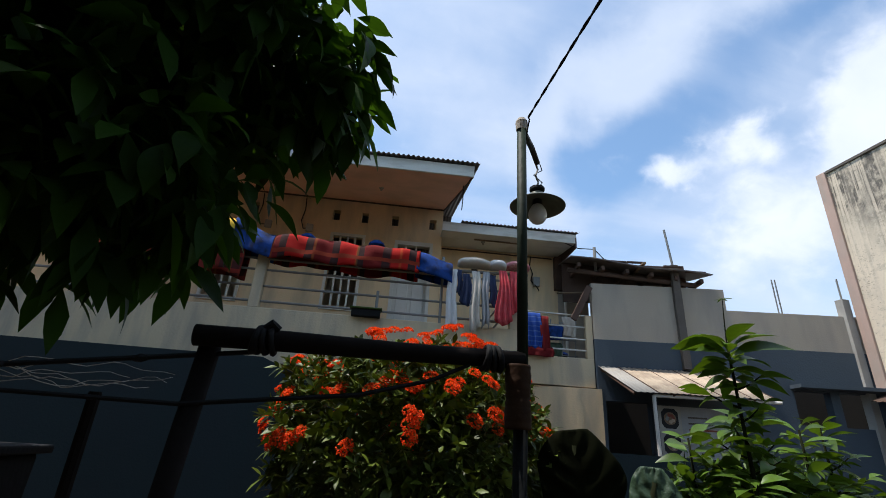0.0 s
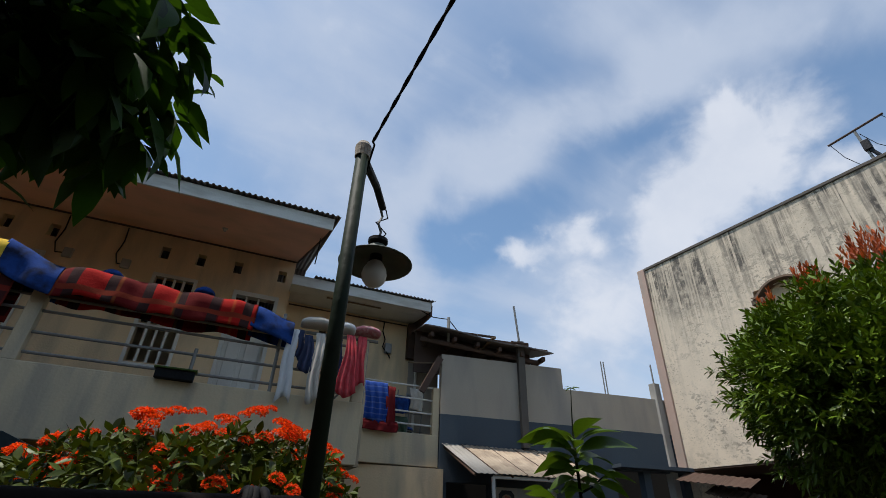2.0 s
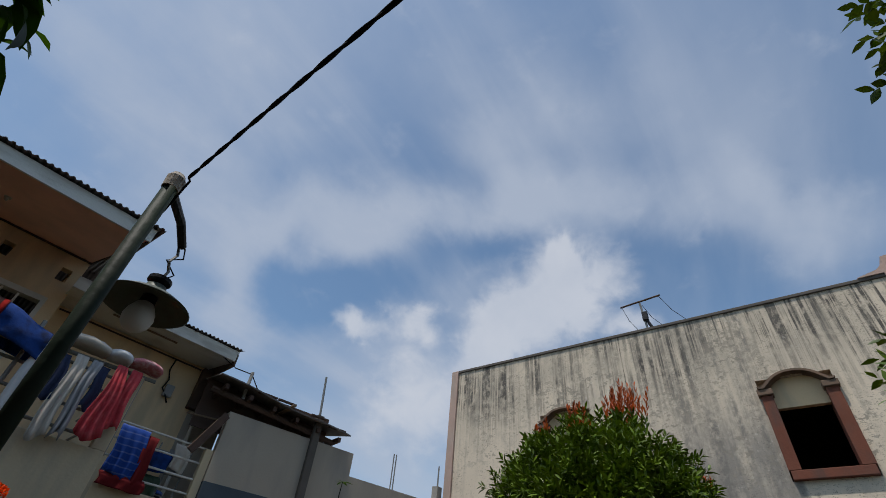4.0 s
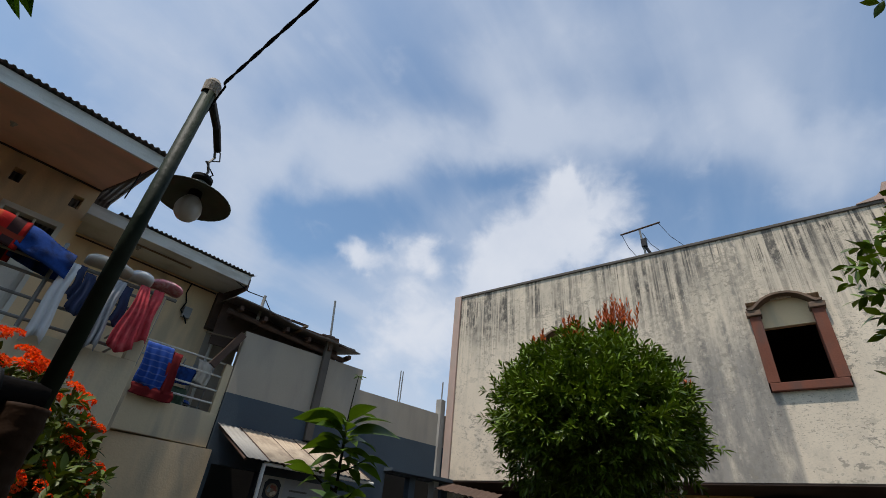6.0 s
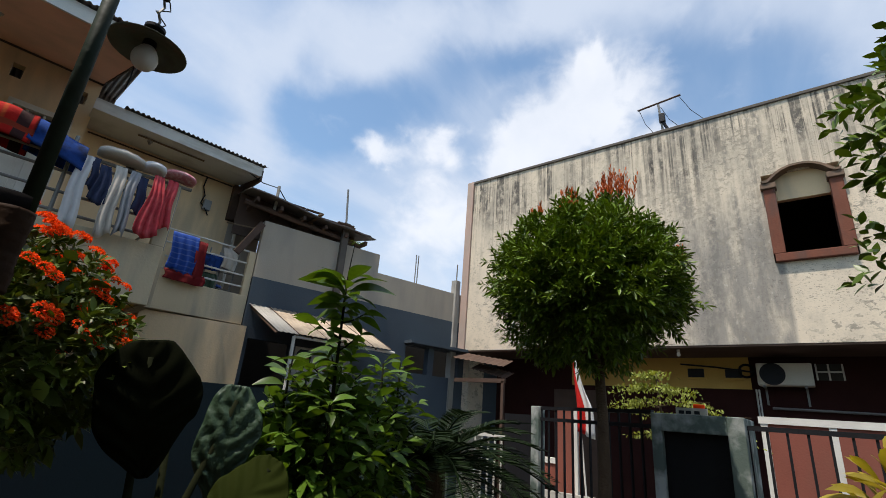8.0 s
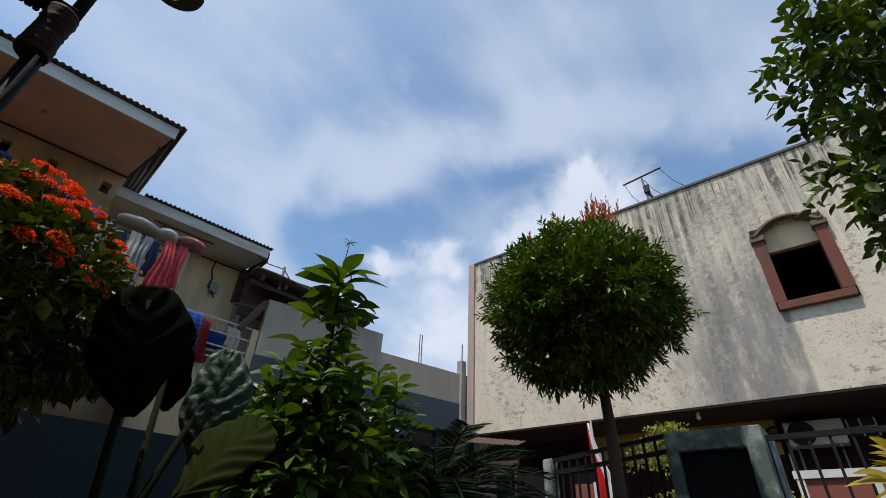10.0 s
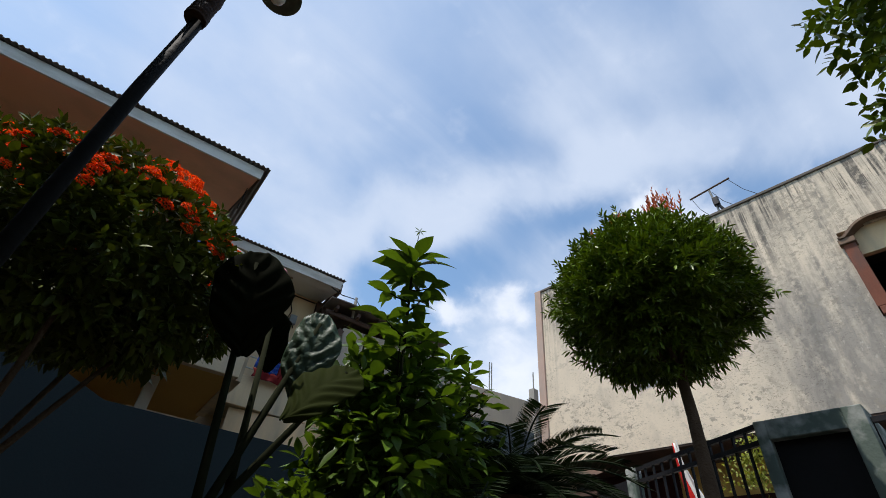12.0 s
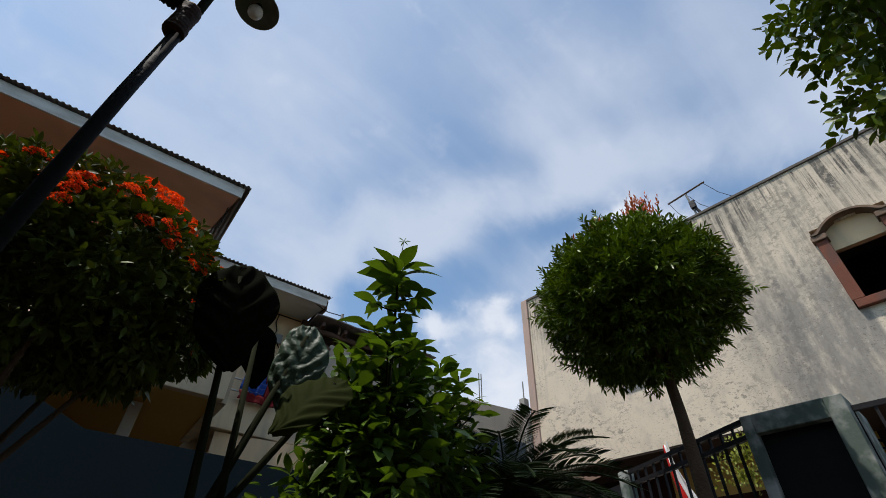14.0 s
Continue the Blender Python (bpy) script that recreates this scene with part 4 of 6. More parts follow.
def arch_window(y0, y1):
    """Deep window with side jambs, sill, arched hood and a plaster panel under the arch."""
    c, w = (y0 + y1) / 2, (y1 - y0) / 2
    win = part("window", cube(BX - 0.08, BX + 0.25, y0 + 0.02, y1 - 0.02, 4.40, 4.53, 0.01), M_PINK, building, "terracotta framed opening with arched hood")
    for s in (-1, 1):
        a, b = sorted((c + s * w, c + s * (w - 0.165)))
        part("jamb", cube(BX - 0.08, BX + 0.28, a, b, 4.53, 5.66, 0.008), M_PINK, win)
        a, b = sorted((c + s * (w + 0.03), c + s * (w - 0.19)))
        part("capital", cube(BX - 0.12, BX + 0.2, a, b, 5.66, 5.76, 0.012), M_HOOD, win)
    def arch(u):
        return 5.76 + 0.22 * (1 - min(1.0, abs(u) / 0.84) ** 2.4)
    n = 16
    top = [(c + w * 1.02 * u, arch(u) + 0.035) for u in [1 - 2 * i / n for i in range(n + 1)]]
    low = [(c + w * 0.96 * u, arch(u)) for u in [-1 + 2 * i / n for i in range(n + 1)]]
    part("hood", prism(top + low, 0.22, "x", BX - 0.14), M_HOOD, win)
    fill = [(c + w * 0.96 * u, arch(u)) for u in [1 - 2 * i / n for i in range(n + 1)]] + [(c - w + 0.165, 5.48), (c + w - 0.165, 5.48)]
    part("lintel_panel", prism(fill, 0.1, "x", BX + 0.06), M_CREAM, win)
    part("wall_fill", cube(BX + 0.16, BX + 0.2, y0, y1, 5.66, 5.96), M_FACADE, win)
    return win


for a, b in WINDOWS:
    arch_window(a, b)

# ground floor under the overhang
GX = 10.3
part("lower_wall", cube(GX, GX + 0.15, 0.92, 4.2, 2.55, 3.1), M_OCHRE, building, "ochre plaster above the doors")
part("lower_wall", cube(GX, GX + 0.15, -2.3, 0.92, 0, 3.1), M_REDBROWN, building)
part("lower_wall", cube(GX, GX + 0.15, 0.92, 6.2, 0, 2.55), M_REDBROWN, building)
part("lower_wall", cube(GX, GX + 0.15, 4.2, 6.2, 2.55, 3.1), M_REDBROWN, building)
for a, b in ((1.64, 1.91), (1.04, 1.30)):
    part("vent", cube(GX - 0.02, GX + 0.01, a, b, 2.74, 2.9), M_BLACK, building)
    part("vent_frame", cube(GX - 0.03, GX + 0.01, a - 0.03, b + 0.03, 2.70, 2.74), M_OCHRE, building)
gw = part("window", cube(GX - 0.03, GX + 0.005, -0.35, 0.0, 2.72, 2.98), M_DARKROOM, building)
for y in (-0.36, -0.18, -0.02):
    part("bar", cube(GX - 0.045, GX - 0.03, y, y + 0.025, 2.72, 2.98), M_WHITE, gw)
part("bar", cube(GX - 0.045, GX - 0.03, -0.36, 0.0, 2.84, 2.865), M_WHITE, gw)
part("post", cube(9.15, 9.25, -1.35, -1.25, 0, 2.97), M_CONCRETE, building)

ac = thing("air_conditioner", "beige outdoor air conditioner unit on wall brackets", "air conditioner")
part("case", cube(GX - 0.32, GX - 0.04, 0.04, 0.80, 2.60, 3.05 - 0.09, 0.02), M_BEIGEMETAL, ac)
part("grille", lathe([(0.0, 0), (0.17, 0), (0.18, 0.012), (0.165, 0.012), (0.16, 0.004), (0, 0.004)], 28, Matrix.Translation((GX - 0.325, 0.58, 2.78)) @ Matrix.Rotation(radians(-90), 4, "Y")), M_BLACK, ac)
for y in (0.14, 0.7):
    part("bracket", cube(GX - 0.34, GX, y, y + 0.03, 2.56, 2.60), M_STEEL, ac)
    part("bracket", cube(GX - 0.03, GX, y, y + 0.03, 2.30, 2.56), M_STEEL, ac)
hose = thing("hose_coil", "black hose coil hanging on the wall", "hose")
for r in (0.10, 0.115):
    part("loop", bar([(GX - 0.03, 0.97 + r * math.cos(a), 2.86 + r * math.sin(a)) for a in [2 * math.pi * i / 24 for i in range(25)]], 0.012), M_RUBBER, hose)

solo("wall_rod", bar([(GX - 0.03, 2.02, 2.98), (GX - 0.035, 1.45, 2.925), (GX - 0.03, 0.86, 2.84)], 0.016, 8), M_BLACK, "thin dark rod hung across the ochre wall", "rod")

porch = thing("porch_wall", "terracotta panels in a white painted frame", "wall")
part("panel", cube(8.3, 8.36, -2.2, 0.66, 0.9, 1.98), M_TERRA, porch)
part("frame", cube(8.27, 8.38, -2.25, 0.72, 1.94, 2.03), M_WHITE, porch)
for y in (-2.2, -1.5, -0.8, -0.1, 0.62):
    part("frame", cube(8.28, 8.37, y, y + 0.08, 0.85, 1.94), M_WHITE, porch)
part("base", cube(8.25, 8.4, -2.25, 0.72, 0.05, 0.9), M_TERRA, porch)

part("pillar", cube(8.0, 8.28, 3.22, 3.52, 0.05, 1.95, 0.01), M_TERRA, porch)
part("pillar_edge", cube(7.99, 8.05, 3.16, 3.215, 0.05, 1.97), M_WHITE, porch)
part("low_wall", cube(8.05, 8.15, 3.55, 4.4, 0.8, 1.12), M_TERRA, porch)
part("frame", cube(8.03, 8.17, 3.55, 4.4, 1.12, 1.2), M_WHITE, porch)
for k in range(4):
    part("step", cube(7.2 + 0.25 * k, 8.0, 1.6, 4.3, 0.05 + 0.17 * k, 0.22 + 0.17 * k, 0.01), M_CONCRETE if k % 2 else M_WHITE, porch)
part("door", cube(GX - 0.03, GX, 3.6, 4.6, 0.05, 2.45), M_DARKWOOD, building, "dark wooden door in shade")
bulb = thing("porch_bulb", "small white bulb under the overhang", "lamp")
part("holder", lathe([(0, 0.0), (0.03, 0.0), (0.025, -0.04), (0, -0.04)], 12, Matrix.Translation((9.3, 1.84, 3.10))), M_WHITE, bulb)
part("glass", lathe([(0.015, -0.04), (0.032, -0.07), (0.03, -0.10), (0.0, -0.12)], 14, Matrix.Translation((9.3, 1.84, 3.10))), M_BULB, bulb, smooth=True)
solo("wall_pipe", bar([(GX - 0.06, 0.66, 2.25), (GX - 0.06, -1.6, 2.22)], 0.02, 8), M_STEEL, "galvanised pipe along the shaded wall", "pipe")
for y in (0.86, 0.82):
    solo("conduit", bar([(GX - 0.03, y, 2.55), (GX - 0.03, y, 1.6)], 0.014, 8), M_WHITE, "white conduit below the air conditioner", "conduit", group="conduits below the air conditioner")
side_post = thing("steel_column", "rusty reinforcing column beside the building", "column")
for dx, dy in ((0, 0), (0.06, 0.05)):
    part("rod", bar([(8.9 + dx, 6.45 + dy, 0), (8.9 + dx, 6.45 + dy, 5.15)], 0.014, 6), M_STEEL, side_post)
part("form", cube(8.86, 9.02, 6.42, 6.56, 0, 4.75), M_CONCRETE, side_post)

antenna = thing("antenna", "bent roof antenna with guy wires", "antenna")
part("mast", bar([(BX + 0.12, 1.72, 7.3), (BX + 0.06, 1.76, 8.06)], 0.022), M_STEEL, antenna)
part("boom", bar([(BX + 0.02, 1.33, 8.1), (BX + 0.08, 2.17, 8.07)], 0.02), M_DARKWOOD, antenna)
part("amplifier", cube(BX + 0.03, BX + 0.13, 1.66, 1.77, 7.62, 7.82, 0.01), M_BLACK, antenna)
part("strut", bar([(BX + 0.1, 1.60, 7.36), (BX + 0.08, 1.72, 7.68)], 0.03), M_BLACK, antenna)
for a, b in (((BX + 0.03, 1.36, 8.08), (BX + 0.1, 0.95, 7.4)), ((BX + 0.05, 2.14, 8.06), (BX + 0.1, 1.88, 7.4)), ((BX + 0.06, 1.72, 7.98), (BX + 0.1, 1.4, 7.4))):
    part("guy_wire", bar([a, ((a[0] + b[0]) / 2, (a[1] + b[1]) / 2 + 0.03, (a[2] + b[2]) / 2 - 0.03), b], 0.006, 5), M_BLACK, antenna)

# small sheet roofs in the corner below the building
corner = thing("corner_shed", "low rusty sheet roof over a dim entrance", "shed")
part("roof_sheet", sheet(40, 1, lambda s, t: (8.65 + 0.4 * t, 4.95 + 1.3 * s, 2.72 + 0.2 * s + 0.16 * t + 0.008 * math.sin(60 * s)), 0.008), M_DARKWOOD, corner)
part("roof_sheet", sheet(40, 1, lambda s, t: (8.75 + 0.35 * t, 4.95 + 0.85 * s, 2.50 + 0.2 * s + 0.14 * t + 0.008 * math.sin(60 * s)), 0.008), M_DARKWOOD, corner)
part("beam", cube(8.72, 8.78, 4.95, 6.2, 2.42, 2.5), M_DARKWOOD, corner)
part("post", cube(8.72, 8.78, 4.97, 5.03, 0.05, 2.45), M_DARKWOOD, corner)

# ---- fence and bin box ----
FX = 4.9
fence = thing("fence", "black iron railing fence on a low plinth", "fence")
TURNED = Matrix.Translation((FX, 1.2, 0)) @ Matrix.Rotation(-math.atan2(0.70, 1.42), 4, "Z")
STRAIGHT = Matrix.Translation((FX, 0, 0))
for place, a, b, top in ((TURNED, 0.0, 1.56, 1.88), (STRAIGHT, -2.4, 0.5, 1.80)):
    part("plinth", cube(-0.06, 0.06, a, b, 0.05, 0.35, m=place), M_CONCRETE, fence)
    for z in (top, top - 0.12, 0.5) if place is TURNED else (top, 0.5):
        part("rail", cube(-0.018, 0.018, a, b, z - 0.018, z + 0.018, m=place), M_BLACK, fence)
    k = int((b - a) / 0.125)
    for i in range(k + 1):
        y = a + (b - a) * i / k
        part("baluster", cube(-0.009, 0.009, y - 0.009, y + 0.009, 0.35, top, m=place), M_BLACK, fence)
part("post", cube(-0.05, 0.05, 1.56, 1.70, 0.05, 1.9, 0.008, m=TURNED), M_MINT, fence)
part("gate_panel", cube(-0.02, 0.02, 1.71, 2.3, 0.1, 1.80, m=TURNED), M_BLACK, fence, "black sheet metal gate leaf")
for a, b in ((2.9, 3.7),):
    for i in range(9):
        y = a + (b - a) * i / 8
        part("baluster", cube(5.9, 5.92, y, y + 0.02, 0.05, 1.5), M_WHITE, fence)
    part("rail", cube(5.89, 5.93, a, b, 1.5, 1.54), M_WHITE, fence)

bin_box = thing("bin_box", "mint painted concrete box with a dark opening", "bin box")
part("side", cube(FX - 0.15, FX + 0.5, 1.10, 1.18, 0.05, 1.87, 0.006), M_MINT, bin_box)
part("side", cube(FX - 0.15, FX + 0.5, 0.50, 0.62, 0.05, 1.87, 0.006), M_MINT, bin_box)
part("top", cube(FX - 0.15, FX + 0.5, 0.62, 1.10, 1.73, 1.87, 0.006), M_MINT, bin_box)
# Black sheet put in for the shade inside the box.
part("back", cube(FX - 0.07, FX - 0.02, 0.62, 1.10, 0.05, 1.73), M_RUBBER, bin_box, "black sheet that stands in for the dark inside of the opening")
plate = part("plate", cube(FX + 0.42, FX + 0.46, 0.84, 1.1, 1.87, 1.95), M_BEIGECLOTH, bin_box, "small pale plate")
for y in (1.03, 0.97, 0.90):
    part("text_bar", cube(FX + 0.416, FX + 0.4195, y, y + 0.045, 1.895, 1.925), M_BLACK, plate)
part("orange_block", cube(FX + 0.42, FX + 0.47, 0.86, 0.95, 1.95, 1.985, 0.006), M_IXFLOWER, bin_box)

flag = thing("flag", "red and white flag hanging limp on a bamboo pole", "flag")
FT = Vector((7.78, 3.06, 2.76))
part("pole", bar([(7.72, 2.88, 0.05), (7.76, 3.0, 1.6), tuple(FT + Vector((0.02, 0.0, 0.05)))], 0.014), M_WHITE, flag)


def drape(u0, u1):
    """One of the two cloth bands, gathered in folds below the tip of the pole."""
    def f(s, t):
        u, low = u0 + s * (u1 - u0), 1.12 * t
        wide = 0.03 + 0.17 * min(1.0, 1.6 * t)
        return (FT.x - 0.02 + 0.035 * math.sin(9 * u + 5 * t) * min(1, 3 * t), FT.y + 0.05 - wide * u * 1.25 + 0.02 * math.sin(6 * t) - 0.06 * t, FT.z - low - 0.10 * u * t)
    return f


part("red_half", sheet(8, 14, drape(0.0, 0.42), 0.004), M_RED, flag, smooth=True)
part("white_half", sheet(8, 14, drape(0.42, 1.0), 0.004), M_WHITECLOTH, flag, smooth=True)

# ---- pole with lamp, and trellis ----
PX, PY = 0.47, 1.12
pole = thing("lamp_pole", "green painted pipe pole with hanging lamp arm", "lamp pole")
part("pipe", bar([(PX - 0.02, PY, 0.0), (PX - 0.012, PY, 1.5), (PX - 0.004, PY, 1.98)], 0.0175, 14), M_SHADEPIPE, pole, smooth=True)
part("upper_pipe", bar([(PX, PY, 1.98), (PX - 0.005, PY - 0.01, 2.75)], 0.0142, 14), M_PIPE, pole, smooth=True)
part("cap", lathe([(0.0, 0.012), (0.013, 0.012), (0.019, 0.0), (0.017, -0.03), (0.015, -0.03)], 14, Matrix.Translation((PX - 0.005, PY - 0.01, 2.74))), M_BEIGECLOTH, pole)
part("arm", bar([(PX + 0.005, PY, 2.715), (PX + 0.08, PY + 0.11, 2.745), (PX + 0.13, PY + 0.18, 2.74)], 0.010, 10), M_BLACK, pole)
part("joint_wrap", bar([(PX - 0.015, PY - 0.005, 1.845 + 0.006 * i) for i in range(26)], [0.031 + 0.0008 * math.sin(2.1 * i) + 0.0012 * math.sin(0.37 * i) for i in range(26)], 16, 0.04), M_TAPE, pole, "brown tape wrapped round the joint", smooth=True)

LX, LY, LZ = 0.598, 1.30, 2.522
LAMP = Matrix.Translation((LX, LY, LZ)) @ Matrix.Scale(0.72, 4)
lamp = thing("hanging_lamp", "enamel dish lamp with opal bulb on a chain", "lamp")
part("shade", lathe([(0.014, 0.135), (0.03, 0.13), (0.032, 0.105), (0.05, 0.10), (0.09, 0.085), (0.125, 0.062), (0.13, 0.058), (0.126, 0.055), (0.09, 0.076), (0.05, 0.09), (0.02, 0.092), (0.0, 0.092)], 32, LAMP), M_ENAMEL, lamp, smooth=True)
part("collar", lathe([(0.0, 0.165), (0.012, 0.165), (0.036, 0.158), (0.036, 0.146), (0.014, 0.142), (0.014, 0.13), (0.0, 0.13)], 16, LAMP), M_BLACK, lamp)
part("socket", lathe([(0.0, 0.095), (0.022, 0.095), (0.024, 0.06), (0.0, 0.06)], 16, LAMP), M_BLACK, lamp)
part("bulb", lathe([(0.018, 0.072), (0.028, 0.058), (0.040, 0.036), (0.044, 0.016), (0.040, -0.006), (0.028, -0.022), (0.013, -0.030), (0.0, -0.031)], 20, LAMP), M_BULB, lamp, smooth=True)
part("chain", bar([(LX, LY, LZ + 0.115), (LX + 0.005, LY, LZ + 0.14), (LX - 0.005, LY, LZ + 0.165), (LX + 0.004, LY, LZ + 0.19), (LX - 0.004, LY, LZ + 0.215), (LX - 0.006, LY - 0.006, LZ + 0.24)], 0.0035, 6), M_STEEL, lamp)
part("wire", bar([(LX, LY, LZ + 0.11), (LX + 0.020, LY, LZ + 0.14), (LX - 0.012, LY, LZ + 0.165), (LX + 0.02, LY, LZ + 0.19), (LX + 0.012, LY, LZ + 0.215), (LX - 0.01, LY, LZ + 0.22)], 0.002, 5), M_BLACK, lamp)

cable = thing("power_cable", "twisted black overhead cable from the pole", "cable")
for turn in (0.0, math.pi):
    pts = [(PX + 0.010, PY - 0.002, 2.66), (PX + 0.014, PY - 0.012, 2.72), (PX + 0.013, PY - 0.03, 2.742)]
    for i in range(2, 150):
        d = 0.02 * i
        pts.append((PX + 0.010 - 0.109 * d + 0.0015 * math.cos(45 * d + turn), PY - 0.967 * d, 2.749 - 0.232 * d + 0.012 * math.sin(2.1 * d) + 0.0015 * math.sin(45 * d + turn)))
    part("strand", bar(pts, 0.0025, 6), M_RUBBER, cable, smooth=True)

trellis = thing("trellis", "bamboo trellis bound with rope, its shade put into the colour", "trellis")
part("crossbar", bar([(-0.30, PY, 1.990), (-0.1, PY, 1.996), (0.2, PY + 0.01, 2.002), (PX + 0.002, PY, 2.010)], [0.023, 0.024, 0.022, 0.021], 14, 0.05), M_BAMBOO, trellis, smooth=True)
part("upright", bar([(-0.42, PY + 0.03, 0.0), (-0.32, PY + 0.03, 1.2), (-0.268, PY + 0.03, 2.0)], 0.024, 12, 0.05), M_BAMBOO, trellis, smooth=True)
for x, h in ((0.37, 2.006), (-0.17, 1.993)):
    for i in range(4):
        cx = x + i * 0.011 + 0.003 * math.sin(5 * i)
        part("binding", bar([(cx + 0.006 * math.sin(a + i), PY + 0.028 * math.cos(a), h + 0.028 * math.sin(a)) for a in [2 * math.pi * j / 12 for j in range(13)]], 0.007, 6), M_RUBBER, trellis, smooth=True)
part("knot", bar([(-0.155, PY - 0.015, 2.015), (-0.14, PY - 0.02, 2.03), (-0.125, PY - 0.01, 2.018)], 0.009, 6), M_RUBBER, trellis)
part("cord", bar([(-2.2, 1.45, 1.70), (-1.2, 1.25, 1.82), (-0.67, 1.15, 1.893), (-0.17, 1.14, 1.968), (-0.12, 1.12, 1.985)], 0.0055, 6, 0.1), M_RUBBER, trellis)
for x, h in ((-0.40, 1.932), (-0.66, 1.893)):
    part("knot", bar([(x - 0.014, 1.146, h - 0.002), (x, 1.144, h + 0.001), (x + 0.014, 1.142, h + 0.003)], [0.006, 0.010, 0.006], 7), M_RUBBER, trellis)
part("cord", bar([(-2.2, 1.3, 1.86), (-1.2, 1.15, 1.847), (-0.65, 1.13, 1.845), (-0.3, 1.13, 1.845), (0.07, 1.12, 1.892), (0.24, 1.12, 1.94), (0.33, 1.12, 1.985)], 0.0055, 6, 0.1), M_RUBBER, trellis)
part("upright", bar([(-0.79, 2.0, 0.0), (-0.82, 2.0, 1.9)], 0.022, 8, 0.08), M_BAMBOO, trellis)

vine = thing("dry_vine", "tangle of dry grey vine twigs", "vine")
for i in range(16):
    rv = random.Random(100 + i)
    x0, z0 = -2.1 + rv.uniform(0.0, 1.1), 1.905 + rv.uniform(-0.02, 0.03)
    pts = [(x0 + j * 0.028, 1.42 + 0.02 * math.sin(j * 0.6 + i), z0 + 0.016 * math.sin(0.33 * j + 2.1 * i) + 0.006 * math.sin(1.3 * j + i) + rv.uniform(-0.004, 0.004)) for j in range(20 + i % 9)]
    part("twig", bar(pts, [0.0016 - 0.0008 * k / len(pts) for k in range(len(pts))], 4), M_BEIGECLOTH, vine)
crate = thing("black_crate", "black plastic crate on a stand", "crate")
part("body", cube(-1.35, -1.02, 1.9, 2.2, 1.4, 1.68, 0.015), M_RUBBER, crate)
part("rim", cube(-1.38, -0.99, 1.87, 2.23, 1.68, 1.71, 0.008), M_RUBBER, crate)
part("stand", cube(-1.3, -1.06, 1.95, 2.15, 0, 1.4), M_BAMBOO, crate)

# ---- laundry on the balcony ----


def cloth(name, x0, x1, ztop, zbot, d, mat, label, folds=3, depth=0.024, group="laundry on the balcony rail", taper=0.0):
    """A garment or blanket hung over the rail, with folds."""
    ph = (x0 * 13.7) % 6.28
    def f(s, t):
        x = x0 + s * (x1 - x0)
        x += taper * (0.5 - s) * t * (x1 - x0)
        sag = depth * math.sin(2 * math.pi * folds * s + ph) * (0.25 + 0.75 * t)
        return (x + 0.012 * math.sin(7 * t + ph), d - 0.02 + sag - 0.05 * min(1, 4 * t), ztop - t * (ztop - zbot) * (1 + 0.05 * math.sin(5 * s + ph)))
    return solo(name, sheet(max(8, folds * 8), 10, f, 0.006), mat, label, "laundry", group=group, m=HOUSE, smooth=True)


def checked(name, ground, patches):
    """Woven blanket with broad patches of other colours and thin bright stripes across it."""
    m = surface(name, ground, 0.95, vary=0.25, scale=6)
    n, l = m.node_tree.nodes, m.node_tree.links
    bsdf = n["Principled BSDF"]
    base = bsdf.inputs["Base Color"].links[0].from_socket
    co = n.new("ShaderNodeTexCoord")
    for direction, scale, phase, edge, color in patches:
        w = n.new("ShaderNodeTexWave")
        w.bands_direction = direction
        w.inputs["Scale"].default_value, w.inputs["Distortion"].default_value, w.inputs["Phase Offset"].default_value = scale, 1.0, phase
        l.new(co.outputs["Object"], w.inputs["Vector"])
        r = n.new("ShaderNodeMapRange")
        r.inputs["From Min"].default_value, r.inputs["From Max"].default_value = edge, edge + 0.05
        l.new(w.outputs["Fac"], r.inputs["Value"])
        mix = n.new("ShaderNodeMix")
        mix.data_type = "RGBA"
        l.new(r.outputs[0], mix.inputs["Factor"])
        l.new(base, mix.inputs[6])
        mix.inputs[7].default_value = (*color, 1)
        base = mix.outputs[2]
    l.new(base, bsdf.inputs["Base Color"])
    return m


M_CHECK = checked("plaid_blanket", (0.34, 0.010, 0.006), (("X", 0.42, 0.0, 0.45, (0.12, 0.007, 0.006)), ("X", 0.9, 2.0, 0.78, (0.035, 0.014, 0.012)), ("X", 0.55, 4.0, 0.985, (0.40, 0.15, 0.03)), ("Z", 1.1, 1.0, 0.88, (0.22, 0.03, 0.012))))
M_DARKCHECK = checked("dark_plaid_blanket", (0.13, 0.014, 0.009), (("X", 0.5, 1.0, 0.6, (0.05, 0.012, 0.010)), ("Z", 1.3, 0.5, 0.82, (0.19, 0.020, 0.012)), ("X", 1.1, 3.0, 0.95, (0.20, 0.06, 0.015))))
M_DARKRED = surface("dark_red_cloth", (0.12, 0.008, 0.009), 0.95, vary=0.25, scale=10)


